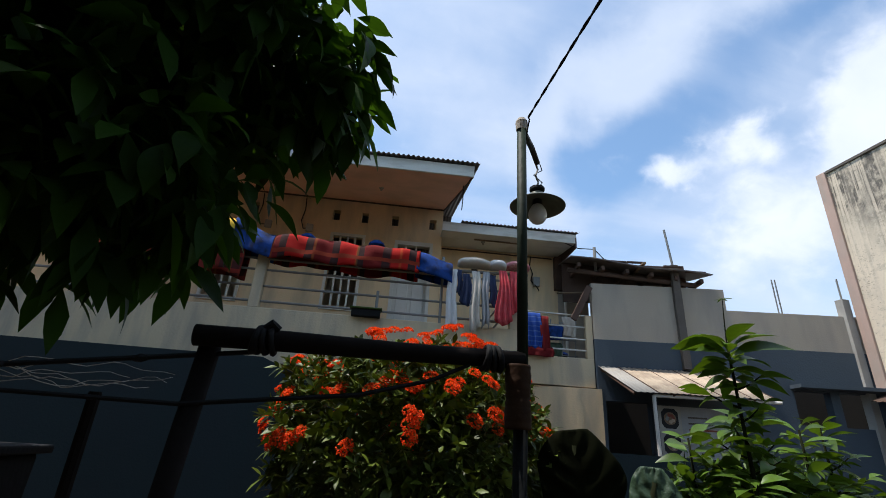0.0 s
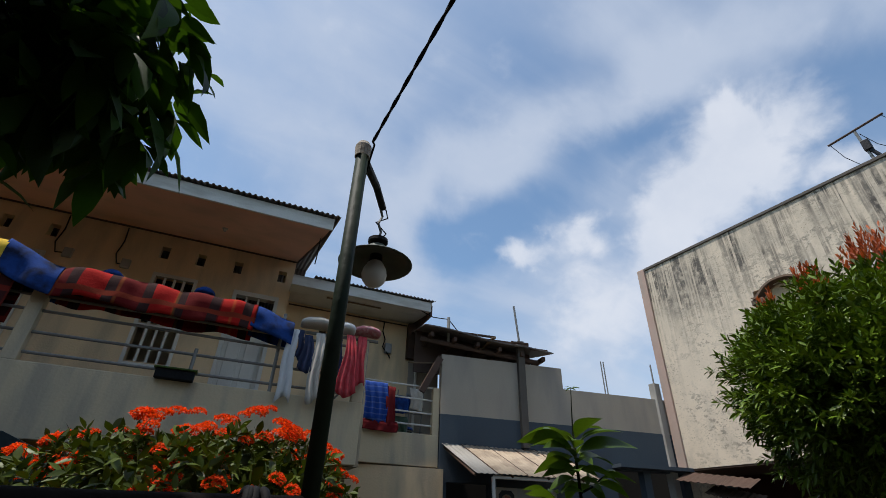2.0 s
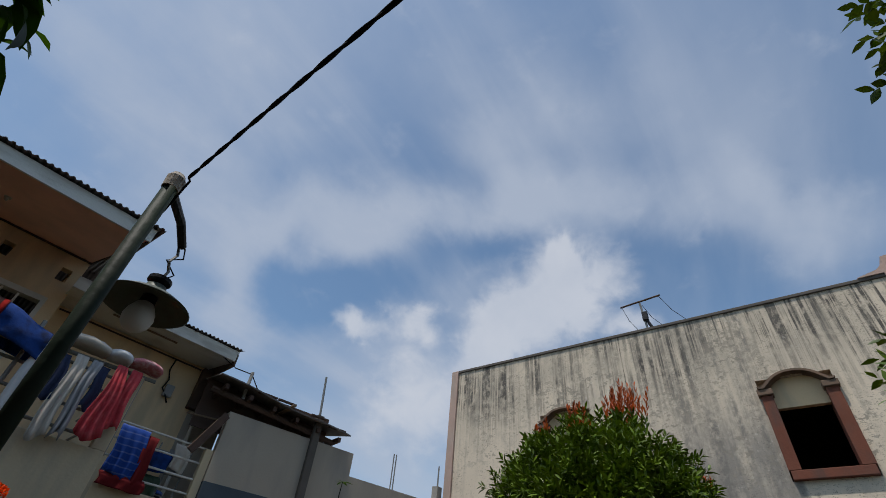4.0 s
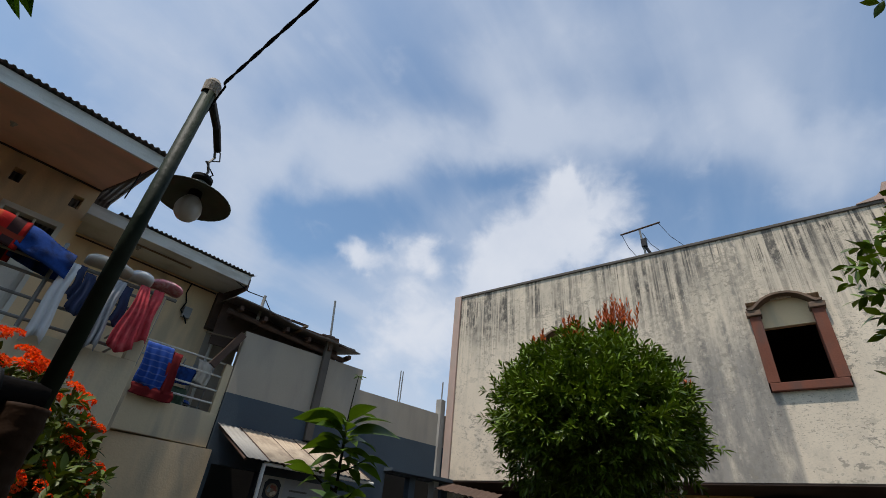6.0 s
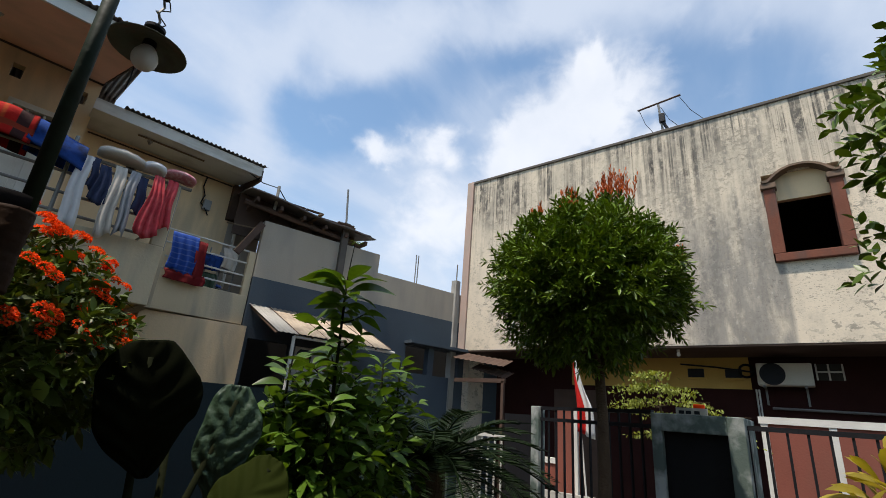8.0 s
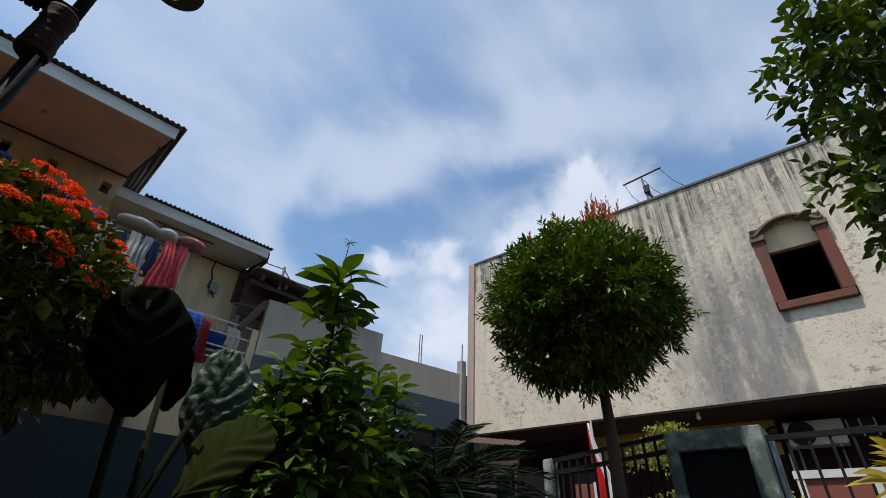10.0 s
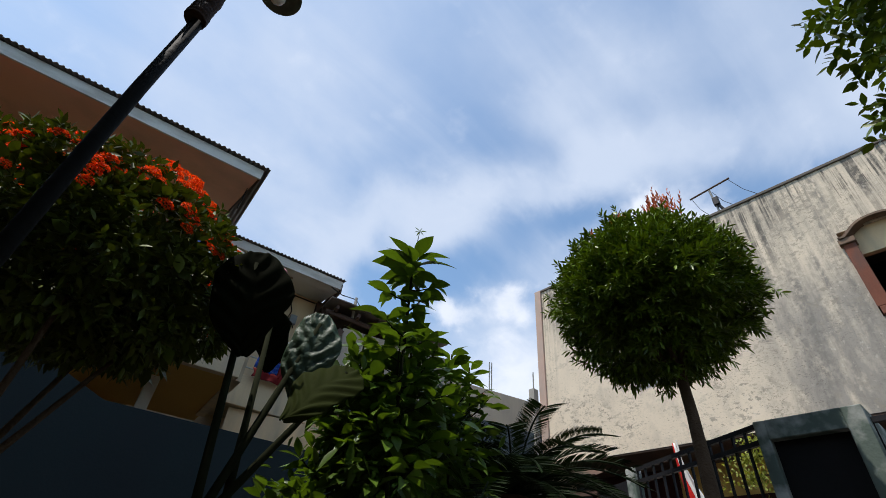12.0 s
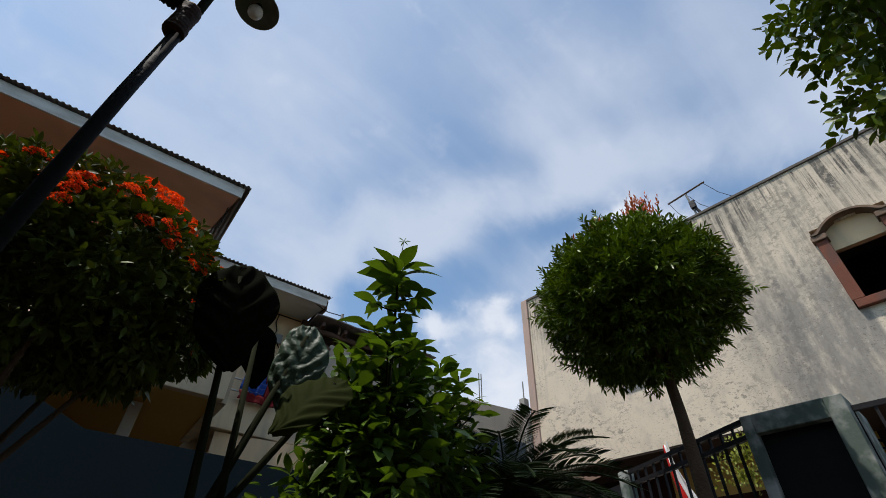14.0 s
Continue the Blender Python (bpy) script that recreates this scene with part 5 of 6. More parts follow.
def banded(name, color, band, scale):
    """Cloth with thin woven bands across it."""
    m = surface(name, color, 0.9, vary=0.2, scale=12)
    n, l = m.node_tree.nodes, m.node_tree.links
    bsdf = n["Principled BSDF"]
    base = bsdf.inputs["Base Color"].links[0].from_socket
    co = n.new("ShaderNodeTexCoord")
    w = n.new("ShaderNodeTexWave")
    w.bands_direction = "Z"
    w.inputs["Scale"].default_value, w.inputs["Distortion"].default_value = scale, 1.5
    l.new(co.outputs["Object"], w.inputs["Vector"])
    r = n.new("ShaderNodeMapRange")
    r.inputs["From Min"].default_value, r.inputs["From Max"].default_value = 0.86, 0.95
    l.new(w.outputs["Fac"], r.inputs["Value"])
    mix = n.new("ShaderNodeMix")
    mix.data_type = "RGBA"
    l.new(r.outputs[0], mix.inputs["Factor"])
    l.new(base, mix.inputs[6])
    mix.inputs[7].default_value = (*band, 1)
    l.new(mix.outputs[2], bsdf.inputs["Base Color"])
    return m


M_TOWEL = banded("banded_towel", (0.010, 0.045, 0.22), (0.06, 0.10, 0.26), 3.6)


def blanket(x0, x1, zt, zb, label, mat=None, fall=0.0, thick=0.15, lump=0.03):
    """A thick folded blanket over the rail, front and back flaps joined by a rounded, lumpy top."""
    def f(s, t):
        x = x0 + s * (x1 - x0)
        a = t * 2 - 1
        d = 0.10 * math.cos(min(1, abs(a) * 3) * math.pi / 2) if abs(a) < 0.34 else 0.0
        uneven = noise.noise(Vector((3.1 * x, 1.5 * a, zt)))
        z = zt - fall * s + d * 0.3 - max(0, abs(a) - 0.2) / 0.8 * (zt - zb) * (1 + 0.16 * uneven + 0.05 * math.sin(11 * x)) + lump * noise.noise(Vector((2.3 * x, 7.0, 0)))
        y = FRONT - 0.06 + thick * math.tanh(4 * a) + 0.035 * noise.noise(Vector((5 * x, 2 * a, 3))) + 0.018 * math.sin(16 * x + 2 * a)
        return (x, y, z)
    return solo("blanket", sheet(64, 20, f, 0.012), mat or M_CHECK, label, "blanket", group="blankets on the balcony rail", m=HOUSE, smooth=True)


blanket(-4.6, -2.16, 4.34, 3.72, "dark red-brown plaid blanket hanging over the balcony rail", M_DARKCHECK)
# Separate bright strip: sunlight on the fold is put into its red.
blanket(-4.6, -2.52, 4.46, 4.30, "bright red sunlit fold on top of the dark blanket", M_RED, 0.0, 0.19)
blanket(-1.84, 0.18, 4.31, 3.98, "red and brown plaid blanket over the rail", None, 0.04, 0.17, 0.05)
blanket(-2.54, -2.34, 4.47, 4.27, "yellow blanket stripe over the rail", M_YELLOWCLOTH, 0.02, 0.19)
blanket(-2.36, -1.82, 4.48, 4.14, "blue blanket end folded over the rail", M_BLUECLOTH, 0.16, 0.18, 0.05)
blanket(0.14, 0.64, 4.27, 4.00, "blue blanket end beside the plaid", M_BLUECLOTH, 0.15, 0.16, 0.06)
for x in (-1.42, -0.45):
    solo("blue_bundle", lathe([(0.0, 0.07), (0.06, 0.06), (0.11, 0.02), (0.12, -0.02), (0.0, -0.04)], 14, Matrix.Translation((x, FRONT, 4.38))), M_BLUECLOTH, "blue cloth bundle on top of the blanket", "bundle", group="bundles on the rail", m=HOUSE, smooth=True)
cloth("trousers", 0.60, 0.71, 4.08, 3.22, 6.10, M_WHITECLOTH, "white trousers hanging on the balcony rail", 2, taper=-0.5)
cloth("shirt", 0.72, 0.79, 4.10, 3.72, 6.14, M_NAVYCLOTH, "dark navy shirt hung between pale garments", 1)
cloth("shirt", 0.80, 0.90, 4.04, 3.58, 6.12, M_NAVYCLOTH, "crumpled dark shirt hanging on the rail", 2, taper=-0.7)
cloth("trousers", 0.92, 1.03, 4.08, 3.24, 6.10, M_BEIGECLOTH, "beige striped trousers hanging on the rail", 2, taper=-0.3)
cloth("towel", 1.07, 1.17, 4.08, 3.30, 6.10, M_GREYCLOTH, "pale grey towel hanging on the rail", 2)
cloth("shirt", 1.17, 1.27, 4.06, 3.6, 6.13, M_NAVYCLOTH, "dark patterned shirt hanging on the rail", 1)
cloth("dress", 1.31, 1.41, 4.12, 3.36, 6.08, M_PINKCLOTH, "red child's dress hanging from the rail end", 3, taper=-1.5)
cloth("shirt", 1.45, 1.56, 4.14, 3.50, 6.12, M_PINKCLOTH, "faded red shirt hanging from the rail end", 2, taper=-0.4)


def pillow(x0, x1, z, tall, mat, label):
    w = (x1 - x0) / 2
    def f(s, t):
        a, b = s * 2 * math.pi, t * math.pi
        r = math.sin(b) ** 0.38
        u = -math.cos(b)
        crease = 1 + 0.16 * noise.noise(Vector((6 * u + x0 * 9, 2.2 * math.cos(a), 2.2 * math.sin(a))))
        return ((x0 + x1) / 2 + w * u, FRONT - 0.03 + 0.14 * r * crease * math.cos(a), z + 0.01 - 0.03 * u * u + tall * crease * r * math.sin(a) * 0.5)
    return solo("pillow", sheet(16, 12, f), mat, label, "pillow", group="pillows airing on the rail", m=HOUSE, smooth=True)


pillow(0.72, 1.20, 4.23, 0.14, M_BEIGECLOTH, "striped beige pillow airing on the rail")
pillow(1.17, 1.42, 4.23, 0.14, M_WHITECLOTH, "white pillow airing on the rail")
pillow(1.40, 1.76, 4.24, 0.12, M_ROSECLOTH, "dotted pink pillow airing on the rail end")
cloth("blue_towel", 2.12, 2.52, 4.15, 3.5, 8.12, M_TOWEL, "blue towel with white stripes over the wing railing", 3)
cloth("red_mat", 2.12, 2.72, 3.53, 3.36, 8.10, M_DARKRED, "dark red mat on the wing parapet", 2)
cloth("red_cloth", 2.5, 2.66, 4.1, 3.42, 8.12, M_DARKRED, "red patterned cloth beside the towel", 1)
cloth("blue_cloth", 2.72, 3.02, 4.05, 3.75, 8.45, M_BLUECLOTH, "small blue cloth on the drying rack", 2, group="cloths on the drying rack")
cloth("teal_cloth", 2.75, 3.0, 3.7, 3.4, 8.45, M_EARLEAF, "dull green cloth on the drying rack", 2, group="cloths on the drying rack")
cloth("grey_shirt", 3.02, 3.26, 4.20, 3.82, 8.42, M_BEIGECLOTH, "pale shirt drying on the small balcony", 2, group="cloths on the drying rack")

# ---- planting ----


def plant(name, label, category):
    return thing(name, label, category)


# broad dark-leaved tree overhead
tree = plant("mango_tree", "dark broad-leaved tree with drooping leaves", "tree")
part("trunk", bar([(-2.6, 2.6, 0.0), (-2.5, 2.55, 1.2), (-2.3, 2.4, 2.6)], [0.13, 0.11, 0.08], 10, 0.06), M_BARK, tree, smooth=True)
# The last two lobes are unseen, added overhead to shade the garden.
LOBES = [((-0.96, 1.50, 2.66), (0.60, 0.45, 0.42), 760), ((-0.56, 1.62, 3.23), (0.57, 0.5, 0.33), 700), ((-1.6, 1.4, 2.9), (0.75, 0.6, 0.6), 620), ((-1.2, 1.7, 3.6), (0.85, 0.7, 0.45), 620),
         ((-1.9, 0.4, 3.7), (0.9, 0.9, 0.5), 500), ((-1.2, -0.8, 3.9), (1.0, 0.8, 0.5), 500)]
for i, (c, r, k) in enumerate(LOBES):
    part("limb", bar([(-2.35, 2.45, 2.3), ((c[0] - 2.35) / 2, (c[1] + 2.45) / 2, (c[2] + 2.5) / 2), c], [0.06, 0.035, 0.012], 8, 0.05), M_BARK, tree, smooth=True)
    p, o = ball_points(k // 4, c, r, 0.5, 11 + i, 0.3)
    p, o = sprigs(p, spread(o, 0.5, -0.25, 20 + i), 6, 0.07, 1.3, 25 + i)
    q, w = ball_points(k // 2, c, r, 0.15, 26 + i, 0.3)
    p, o = np.concatenate([p, q]), np.concatenate([o, spread(w, 0.6, -0.4, 27 + i)])
    foliage("leaves", tree, M_MANGO, p, o, RNG.uniform(0.10, 0.18, len(p)), 0.46, "mango", 0.2, 0.5)

MANGO_ONE = leaf_mesh("leaf", [(0, 0, 0)], [(1, 0, 0.05)], [1.0], 0.42, "long", 0.25, 0.35)
MANGO_ONE.materials.append(M_MANGO)
for i in (0, 1, 3):
    c, r, k = LOBES[i]
    p, o = ball_points(90, c, (r[0] * 1.02, r[1] * 1.02, r[2] * 1.02), 0.93, 150 + i, 0.3, -0.95)
    for q, w in zip(p, spread(o, 0.4, -0.9, 160 + i)):
        ob = new("leaf", MANGO_ONE)
        ob.parent = tree
        ob.matrix_basis = Matrix.Translation(Vector(q)) @ Vector(w).to_track_quat("X", "Z").to_matrix().to_4x4() @ Matrix.Scale(random.uniform(0.13, 0.20), 4)

# flowering bush
ixora = plant("ixora_bush", "round glossy bush with orange-red flower heads", "bush")
IC, IR = (0.50, 2.80, 1.77), (0.76, 0.63, 0.56)
for i in range(5):
    a = i * 2.4
    part("stem", bar([(IC[0] + 0.08 * math.cos(a), IC[1] + 0.08 * math.sin(a), 0), (IC[0] + 0.12 * math.cos(a), IC[1] + 0.12 * math.sin(a), 0.9), (IC[0] + 0.45 * math.cos(a), IC[1] + 0.4 * math.sin(a), 1.65)], [0.024, 0.018, 0.008], 7, 0.1), M_BARK, ixora, smooth=True)


def flat_foot(points):
    """Draws the lower half of the bush up, so that it ends in a flat foot."""
    points[:, 2] = np.where(points[:, 2] < IC[2], IC[2] + 0.74 * (points[:, 2] - IC[2]), points[:, 2])
    return points


p, o = ball_points(3200, IC, IR, 0.35, 36, 0.25)
p = flat_foot(p)
foliage("inner_leaves", ixora, M_IXLEAF, p, spread(o, 0.8, 0.0, 37), RNG.uniform(0.08, 0.11, len(p)), 0.5, "oval", 0.2, 0.15)
p, o = ball_points(1700, IC, IR, 0.88, 31, 0.25)
p = flat_foot(p)
p, o = sprigs(p, spread(o, 0.4, 0.35, 32), 7, 0.06, 1.0, 38)
foliage("leaves", ixora, M_IXLEAF, p, o, RNG.uniform(0.045, 0.075, len(p)), 0.37, "oval", 0.2, 0.15)
p, o = ball_points(460, IC, (IR[0] * 1.08, IR[1] * 1.08, IR[2] * 1.10), 0.95, 33, 0.25, -0.05)
rng = np.random.default_rng(5)
FLOWER = None
for c, d in zip(p, o):
    if noise.noise(Vector(c) * 7.0) < -0.12 + 0.8 * max(0.0, 0.33 - d[2]):
        continue
    if FLOWER is None:
        q, w = ball_points(170, (0, 0, 0), (0.062, 0.062, 0.034), 0.85, 34, 0.15, -0.1)
        flat = np.cross(w, np.random.default_rng(36).normal(size=w.shape)) + 0.35 * w
        FLOWER = leaf_mesh("flower_head", q, flat, np.full(len(q), 0.020), 0.75, "oval", 0.1, 0.05)
        FLOWER.materials.append(M_IXFLOWER)
    ob = new("flower_head", FLOWER)
    ob.parent = ixora
    up = (Vector(d) + Vector((0, 0, 0.5))).normalized()
    ob.matrix_basis = Matrix.Translation(Vector(c)) @ up.to_track_quat("Z", "Y").to_matrix().to_4x4() @ Matrix.Scale(float(rng.uniform(0.40, 0.66)), 4)

# ball-shaped tree
ball = plant("clipped_tree", "clipped ball tree with red young shoots on top", "tree")
BC, BR = (4.31, 1.536, 2.917), (0.75, 0.75, 0.645)
part("trunk", bar([(4.24, 1.40, 0.0), (4.23, 1.41, 0.8), (4.27, 1.42, 1.4), (4.36, 1.45, 1.85), (4.40, 1.48, 2.2), (4.35, 1.50, 2.75)], [0.058, 0.052, 0.048, 0.044, 0.042, 0.022], 12, 0.06), M_BARK, ball, smooth=True)
for i in range(7):
    a = i * 0.9
    part("limb", bar([(4.39, 1.47, 2.15), (BC[0] + 0.22 * math.cos(a), BC[1] + 0.22 * math.sin(a), 2.55), (BC[0] + 0.52 * math.cos(a), BC[1] + 0.52 * math.sin(a), 2.95)], [0.028, 0.018, 0.008], 7, 0.1), M_BARK, ball, smooth=True)
p, o = ball_points(5200, BC, BR, 0.30, 45, 0.12)
p = np.array(BC) + (p - np.array(BC)) * 0.86
foliage("inner_leaves", ball, M_BALLLEAF, p, spread(o, 0.8, 0.1, 46), RNG.uniform(0.09, 0.13, len(p)), 0.4, "narrow", 0.2, 0.1)
# clumps of shoots stand out of the skin, with dark gaps between them
p, o = ball_points(560, BC, BR, 0.90, 41, 0.16)
p[:, 2] = np.where(p[:, 2] < BC[2], BC[2] + 0.98 * (p[:, 2] - BC[2]), p[:, 2])
for k in range(5):
    rng = np.random.default_rng(400 + k)
    q = p + rng.normal(size=p.shape) * 0.045
    w = spread(o, 0.36, 0.35, 410 + k)
    roots, ways = sprigs(q, w, 10, 0.095, 0.85, 420 + k)
    foliage("leaves", ball, M_BALLLEAF, roots, ways, RNG.uniform(0.05, 0.085, len(roots)), 0.27, "narrow", 0.2, 0.12)
TUFTS = [(4.24, 1.20, 3.56, 0.44), (4.30, 1.12, 3.53, 0.40), (4.16, 1.26, 3.55, 0.36), (4.38, 1.42, 3.60, 0.20), (3.98, 1.86, 3.42, 0.18), (4.20, 1.33, 3.60, 0.26),
         (3.86, 1.50, 3.40, 0.12), (4.62, 0.84, 3.10, 0.14), (4.42, 1.28, 3.56, 0.28), (4.06, 1.58, 3.56, 0.2)]
rng = random.Random(47)
for x, y, z, tall in TUFTS:
    # upright shoots, green at the foot and red above
    for mat, lo, hi in ((M_BALLLEAF, 0, 8), (M_REDLEAF, 8, 24)):
        roots, ways, sizes = [], [], []
        for k in range(5):
            one = random.Random(int(1000 * x + 37 * y) + k)
            lean = Vector((one.uniform(-0.3, 0.3), one.uniform(-0.3, 0.3), 1.0))
            high = tall * one.uniform(0.55, 1.0)
            foot = Vector((x + one.uniform(-0.07, 0.07), y + one.uniform(-0.07, 0.07), z + 0.02))
            for j in range(lo, hi):
                f = j / 23
                a = j * 2.4 + k
                roots.append(tuple(foot + lean * high * f))
                ways.append((0.6 * math.cos(a), 0.6 * math.sin(a), 0.7 + f))
                sizes.append(rng.uniform(0.055, 0.085) * (1.1 - 0.4 * f))
        foliage("young_shoot", ball, mat, roots, ways, sizes, 0.27, "narrow", 0.2, 0.0)

# saplings with broad leaves
LEAF_FLAT = leaf_mesh("leaf", [(0, 0, 0)], [(1, 0, 0.1)], [1.0], 0.38, "long", 0.22, 0.30)
LEAF_BENT = leaf_mesh("leaf", [(0, 0, 0)], [(1, 0, 0.15)], [1.0], 0.44, "broad", 0.35, 0.50)
for leaf_data in (LEAF_FLAT, LEAF_BENT):
    leaf_data.materials.append(M_SAPLEAF)


def sapling(x, y, top, base, boughs, reach, size, label, seed, lean=0.05, crown=16):
    """A slender stem with side shoots; each shoot ends in a rosette of broad leaves, the stem in a fuller one."""
    s = plant("sapling", label, "sapling")
    rng = random.Random(seed)
    tip, foot = Vector((x, y, top)), Vector((x + lean, y + lean, 0))
    part("stem", bar([foot, foot.lerp(tip, 0.5) + Vector((0.02, -0.02, 0)), tip], [0.02, 0.014, 0.006], 8, 0.05), M_STEM, s, smooth=True)

    def put(root, out, length):
        ob = new("leaf", rng.choice((LEAF_FLAT, LEAF_BENT)))
        ob.parent = s
        turn = Matrix.Rotation(rng.uniform(-0.7, 0.7), 4, "X")
        ob.matrix_basis = Matrix.Translation(root) @ out.normalized().to_track_quat("X", "Z").to_matrix().to_4x4() @ turn @ Matrix.Scale(length, 4)

    def rosette(at, way, count, length, high):
        for i in range(count):
            f = i / count
            a = i * 2.4 + rng.uniform(-0.3, 0.3)
            out = Vector((math.cos(a), math.sin(a), 0.38 - 0.85 * f + rng.uniform(-0.2, 0.2)))
            put(at - way * (high * f) + out * 0.015, out + way * 0.25, length * rng.uniform(0.7, 1.1) * (0.75 + 0.4 * math.sin(math.pi * min(1, f + 0.2))))

    rosette(tip, Vector((0, 0, 1)), crown, size * 1.4, 0.22)
    for i in range(boughs):
        f = (i + 0.5) / boughs
        h = top - 0.22 - (top - 0.22 - base) * f
        root = foot.lerp(tip, h / top)
        a = i * 2.4 + rng.uniform(-0.4, 0.4)
        way = Vector((math.cos(a), math.sin(a), rng.uniform(0.35, 0.8))).normalized()
        long = reach * (0.55 + 0.45 * f ** 0.6) * rng.uniform(0.6, 1.1)
        end = root + way * long
        part("twig", bar([root, root.lerp(end, 0.5) + Vector((0, 0, -0.01)), end], [0.006, 0.005, 0.003], 5), M_STEM, s)
        rosette(end, way, 9, size, 0.12)
        if i % 2:
            put(root, Vector((-way.x, -way.y, 0.1)), size)
    return s


sapling(2.10, 2.17, 2.43, 0.9, 16, 0.32, 0.165, "tall sapling with whorls of light green leaves", 3, crown=26)
leader = bpy.data.objects["sapling"]
part("twig", bar([(2.10, 2.17, 2.43), (2.108, 2.168, 2.56), (2.112, 2.16, 2.68)], [0.004, 0.003, 0.002], 6), M_STEM, leader)
foliage("bud_leaves", leader, M_SAPLEAF, [(2.112, 2.16, 2.675)] * 6, [(math.cos(a), math.sin(a), 0.25) for a in (0.2, 1.3, 2.2, 3.3, 4.4, 5.5)], [0.05, 0.06, 0.045, 0.06, 0.05, 0.055], 0.18, "narrow", 0.2, 0.3)
sapling(2.04, 2.50, 1.93, 0.8, 12, 0.27, 0.13, "bushy sapling with yellowing lower leaves", 5, -0.05)
sapling(2.36, 2.42, 2.06, 0.7, 15, 0.36, 0.14, "leafy young shrub beside the tall sapling", 4, 0.1)
sapling(2.72, 2.40, 2.02, 0.6, 15, 0.36, 0.13, "spreading shrub with fresh green tips", 6, 0.1)
sapling(3.02, 2.52, 2.06, 1.2, 9, 0.30, 0.12, "thin shrub with bright yellow green tips", 8, 0.1)
under = plant("undergrowth", "dense low undergrowth of mixed garden leaves", "shrub")
for i, (c, r, k) in enumerate([((2.16, 2.34, 1.2), (0.36, 0.32, 0.5), 560), ((2.65, 2.5, 1.3), (0.5, 0.35, 0.5), 900), ((2.03, 2.48, 1.45), (0.22, 0.22, 0.34), 360), ((2.35, 2.35, 1.55), (0.34, 0.28, 0.38), 460), ((1.98, 2.6, 0.8), (0.36, 0.35, 0.5), 400), ((2.9, 2.9, 0.8), (0.8, 0.4, 0.6), 500)]):
    p, o = ball_points(k, c, r, 0.3, 101 + i, 0.4)
    foliage("leaves", under, M_SAPLEAF, p, spread(o, 0.5, 0.0, 110 + i), RNG.uniform(0.08, 0.15, len(p)), 0.45, "oval", 0.2, 0.25)
part("stem", bar([(2.3, 2.4, 0), (2.3, 2.4, 1.2)], 0.02), M_STEM, under)

# elephant ears


def ear_leaf(parent, base, aim, facing, length, width, mat, seed):
    """A big heart-shaped leaf with ribs between the veins; base is where its stalk joins."""
    aim, facing = Vector(aim).normalized(), Vector(facing).normalized()
    side = aim.cross(facing).normalized()
    nor = side.cross(aim)
    def f(s, t):
        u = t * 1.15 - 0.15
        half = width * 0.5 * max(0.0, math.sin(math.pi * min(1, (t * 0.92 + 0.06)))) ** 0.7 * (1.15 - 0.45 * t)
        v = (s - 0.5) * 2
        rib = 0.006 * math.cos(2 * math.pi * (5.5 * t + 1.6 * abs(v))) * min(1, abs(v) * 3)
        if mat is M_EARLEAF:
            rib += 0.007 * noise.noise(Vector((v * 4.5, t * 13, seed))) + 0.006 * noise.noise(Vector((v * 10, t * 24, seed + 5)))
        z = -0.10 * width * v * v + 0.06 * width * abs(v) + rib - 0.22 * length * max(0, u) ** 2
        return Vector(base) + aim * (u * length) + side * (v * half) + nor * z + side * (0.012 * math.sin(11 * t + seed))
    return part("leaf", sheet(26, 46, f, 0.004), mat, parent, smooth=True)


ears = plant("elephant_ear_plant", "elephant ear plant with huge ribbed leaves", "plant")
EARS = [((1.14, 2.15, 1.84), (0.10, -0.1, -1), (-0.5, -0.9, 0.25), 0.46, 0.40, M_EARSHADE),
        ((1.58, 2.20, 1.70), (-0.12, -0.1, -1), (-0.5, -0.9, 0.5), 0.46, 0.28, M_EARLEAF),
        ((1.70, 2.02, 1.42), (-0.7, -0.2, -0.6), (-0.2, -0.6, 0.8), 0.40, 0.30, M_EARBACKLIT),
        ((1.42, 2.5, 1.78), (0.4, 0.2, -1), (-0.4, -0.8, 0.5), 0.30, 0.22, M_EARSHADE)]
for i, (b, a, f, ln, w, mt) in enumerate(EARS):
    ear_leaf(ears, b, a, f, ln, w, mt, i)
    part("stalk", bar([(1.35 + 0.05 * i, 2.35, 0.0), (1.32 + 0.04 * i, 2.35, 0.8), b], [0.03, 0.022, 0.012], 8), M_STEM, ears, smooth=True)

# sago palm
sago = plant("sago_palm", "sago palm with arching dark feather fronds", "palm")
SC = Vector((3.70, 2.67, 1.28))
part("trunk", bar([(SC.x, SC.y, 0), (SC.x, SC.y, SC.z)], [0.16, 0.13], 12, 0.15), M_BARK, sago)
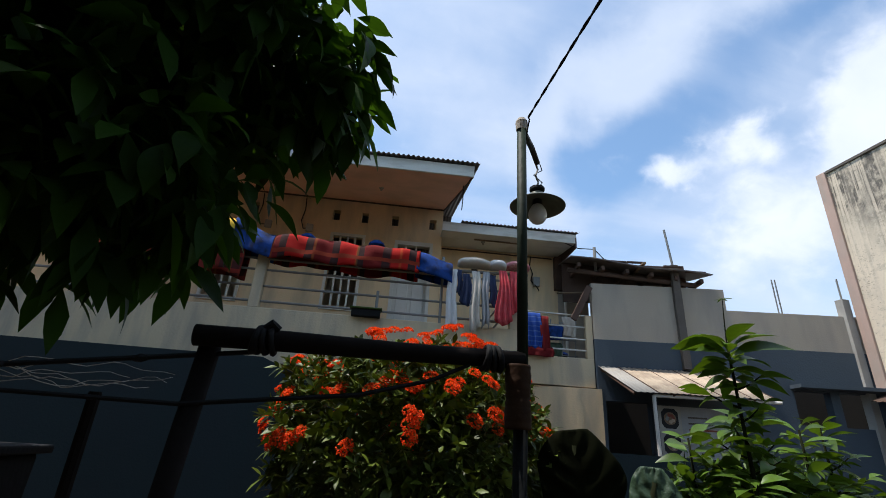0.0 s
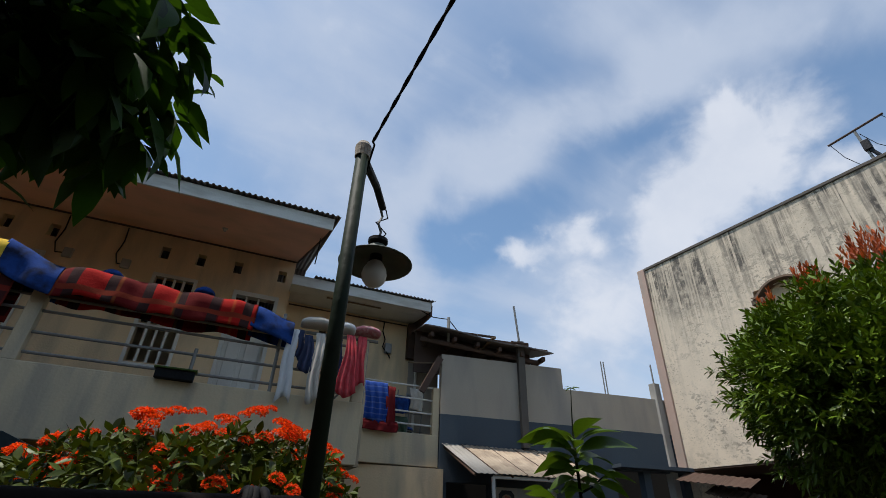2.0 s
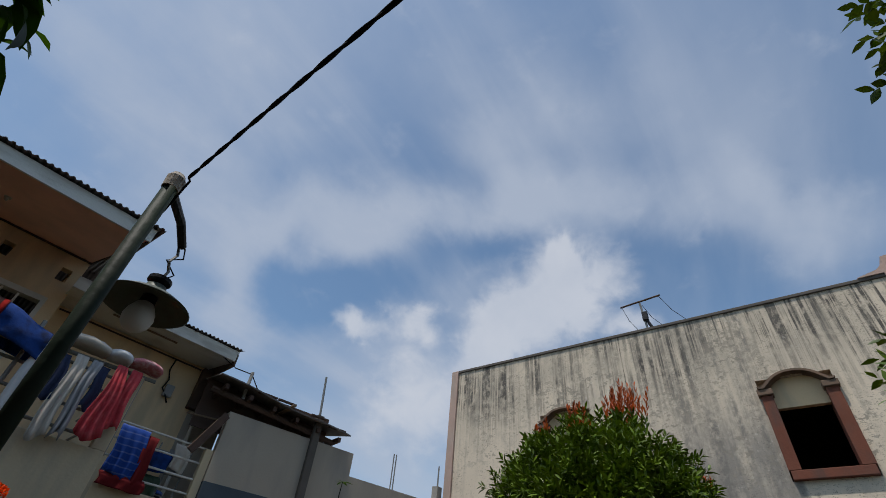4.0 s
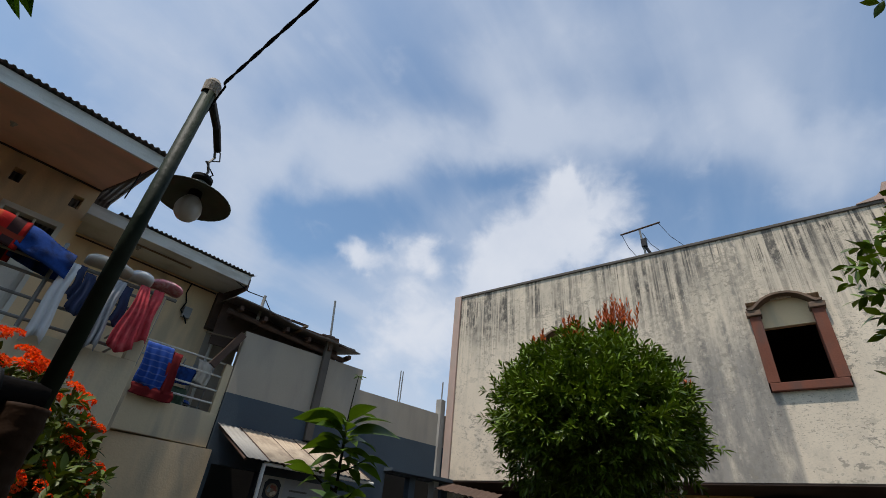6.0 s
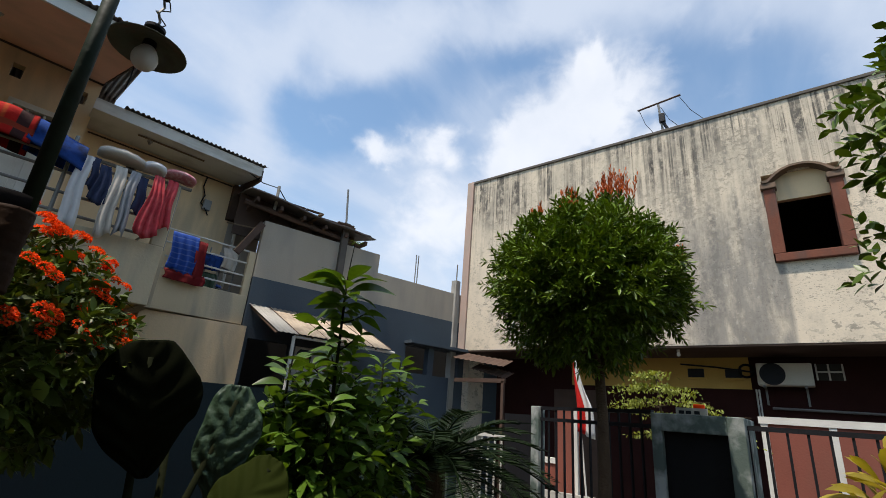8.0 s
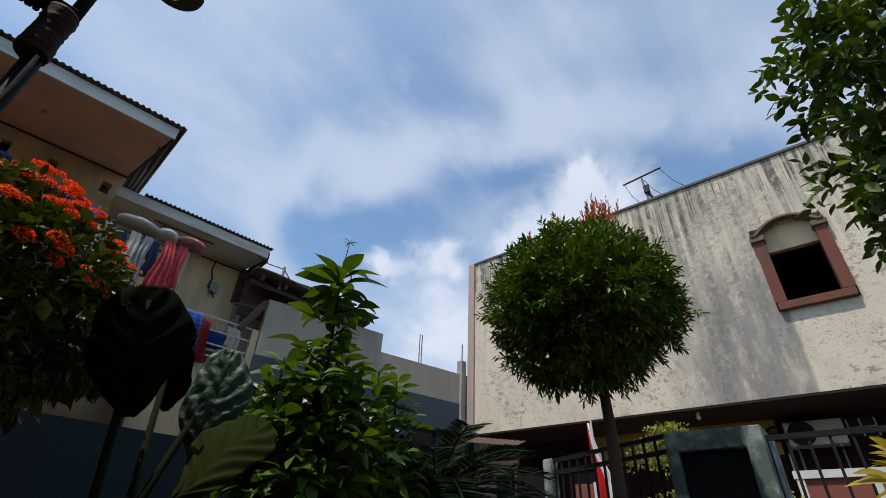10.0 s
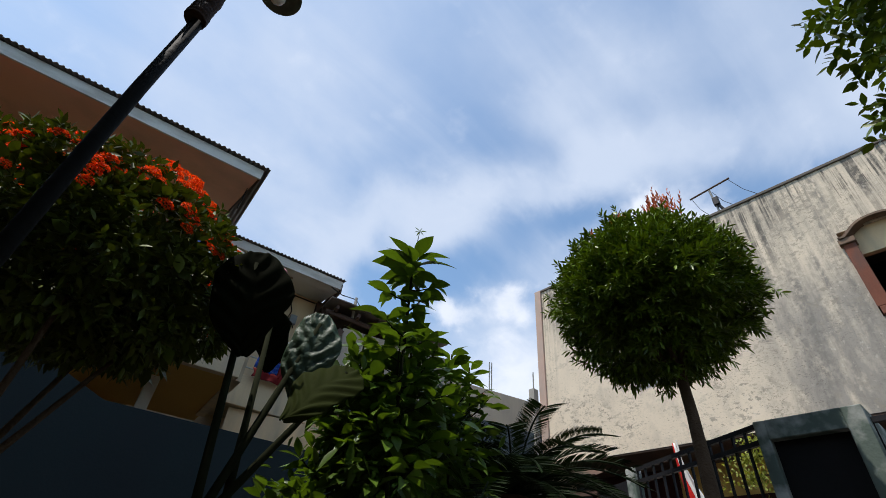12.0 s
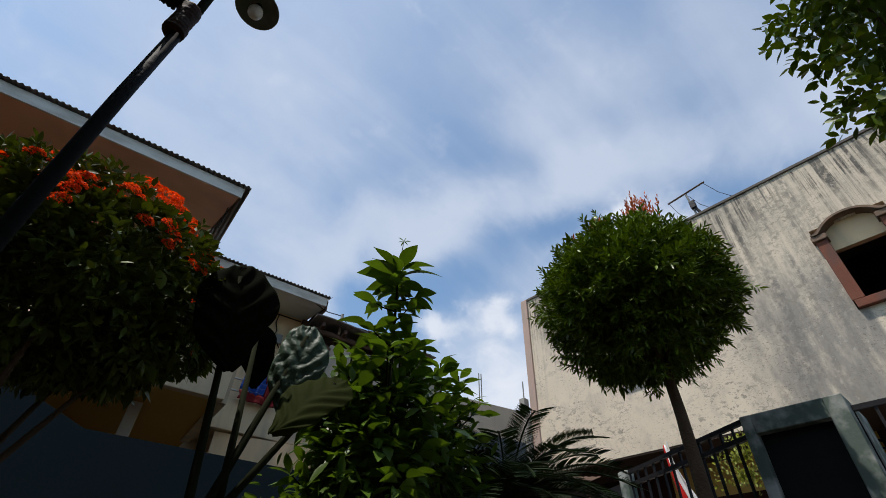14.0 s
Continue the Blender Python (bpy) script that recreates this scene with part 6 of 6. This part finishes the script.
for i in range(44):
    a, e = i * 2.4, 0.12 + 0.78 * (i / 44)
    ln = 1.14
    pts = []
    for j in range(13):
        t = j / 12
        h = math.sin(e) * t * ln - 0.66 * t * t * ln * math.cos(e) + 0.1 * t
        pts.append(SC + Vector((math.cos(a) * math.cos(e) * t * ln, math.sin(a) * math.cos(e) * t * ln, h)))
    fr = part("frond", bar(pts, 0.007, 5), M_SAGO, sago)
    roots, ways = [], []
    for j in range(3, 80):
        t = j / 80
        k = min(11, int(t * 12))
        base_p = pts[k].lerp(pts[k + 1], t * 12 - k)
        ahead = (pts[k + 1] - pts[k]).normalized()
        sd = ahead.cross(Vector((0, 0, 1))).normalized()
        for sg in (-1, 1):
            roots.append(base_p)
            ways.append(sd * sg + ahead * 0.6 + Vector((0, 0, 0.25)))
    foliage("leaflet_spray", fr, M_SAGO, [tuple(r) for r in roots], [tuple(w) for w in ways], [0.17] * len(roots), 0.06, "narrow", 0.1, 0.1)

# shrub reaching in overhead
shrub = plant("overhanging_shrub", "shrub branches with small rounded glossy leaves", "shrub")
part("stem", bar([(3.3, -0.75, 0), (3.2, -0.7, 1.6), (3.0, -0.6, 2.6)], [0.04, 0.03, 0.02], 8, 0.05), M_BARK, shrub, smooth=True)
for i, (c, r, k) in enumerate([((2.75, -0.58, 3.08), (0.40, 0.34, 0.40), 420), ((2.9, -0.54, 2.45), (0.34, 0.30, 0.28), 330), ((3.2, -0.95, 3.3), (0.6, 0.5, 0.5), 400), ((3.0, -0.68, 2.05), (0.3, 0.2, 0.22), 120), ((2.02, -0.94, 4.30), (0.36, 0.26, 0.34), 300)]):
    p, o = ball_points(k // 3, c, r, 0.2, 51 + i, 0.4)
    p, o = sprigs(p, spread(o, 0.5, 0.2, 65 + i), 7, 0.12, 1.0, 68 + i)
    part("branch", bar([(3.05, -0.62, 2.0), ((3.05 + c[0]) / 2, (-0.62 + c[1]) / 2, (2.0 + c[2]) / 2 + 0.05), c], [0.02, 0.012, 0.005], 6), M_BARK, shrub)
    foliage("leaves", shrub, M_BALLLEAF, p, o, RNG.uniform(0.055, 0.085, len(p)), 0.5, "oval", 0.15, 0.1)

croton = plant("croton", "croton with long yellow and orange leaves", "plant")
p, o = ball_points(60, (4.45, -0.30, 1.42), (0.22, 0.22, 0.24), 0.4, 71, 0.2, -0.2)
part("stem", bar([(4.5, -0.28, 0), (4.48, -0.29, 1.4)], 0.018), M_STEM, croton)
foliage("leaves", croton, M_CROTON, p, spread(o, 0.25, 0.3, 72), RNG.uniform(0.19, 0.30, len(p)), 0.24, "narrow", 0.2, 0.3)

feather = plant("tiered_shrub", "tiered shrub with flat sprays of pale tiny leaves", "shrub")
part("stem", bar([(7.2, 1.62, 0.05), (7.22, 1.66, 1.5), (7.2, 1.72, 2.45)], [0.035, 0.026, 0.012], 8), M_BARK, feather, smooth=True)
TIERS = ((2.44, 1.80, 0.30), (2.30, 1.95, 0.42), (2.26, 1.55, 0.40), (2.12, 1.30, 0.52), (2.10, 2.0, 0.45), (1.96, 1.02, 0.42), (1.92, 1.55, 0.50), (1.70, 1.7, 0.45))
for k, (z, y, r) in enumerate(TIERS):
    part("bough", bar([(7.2, 1.68, z - 0.08), (7.2, (1.68 + y) / 2, z - 0.02), (7.2, y + (y - 1.68) * 0.5, z)], [0.012, 0.009, 0.004], 5), M_BARK, feather)
    p, o = ball_points(300, (7.2, y, z), (r, r, 0.035), 0.05, 80 + k, 0.5)
    p[:, 2] -= 0.28 * (p[:, 1] - 1.68) ** 2
    foliage("leaves", feather, M_FEATHER, p, spread(o, 0.6, 0.0, 90 + k), RNG.uniform(0.035, 0.06, len(p)), 0.5, "oval", 0.1, 0.05)
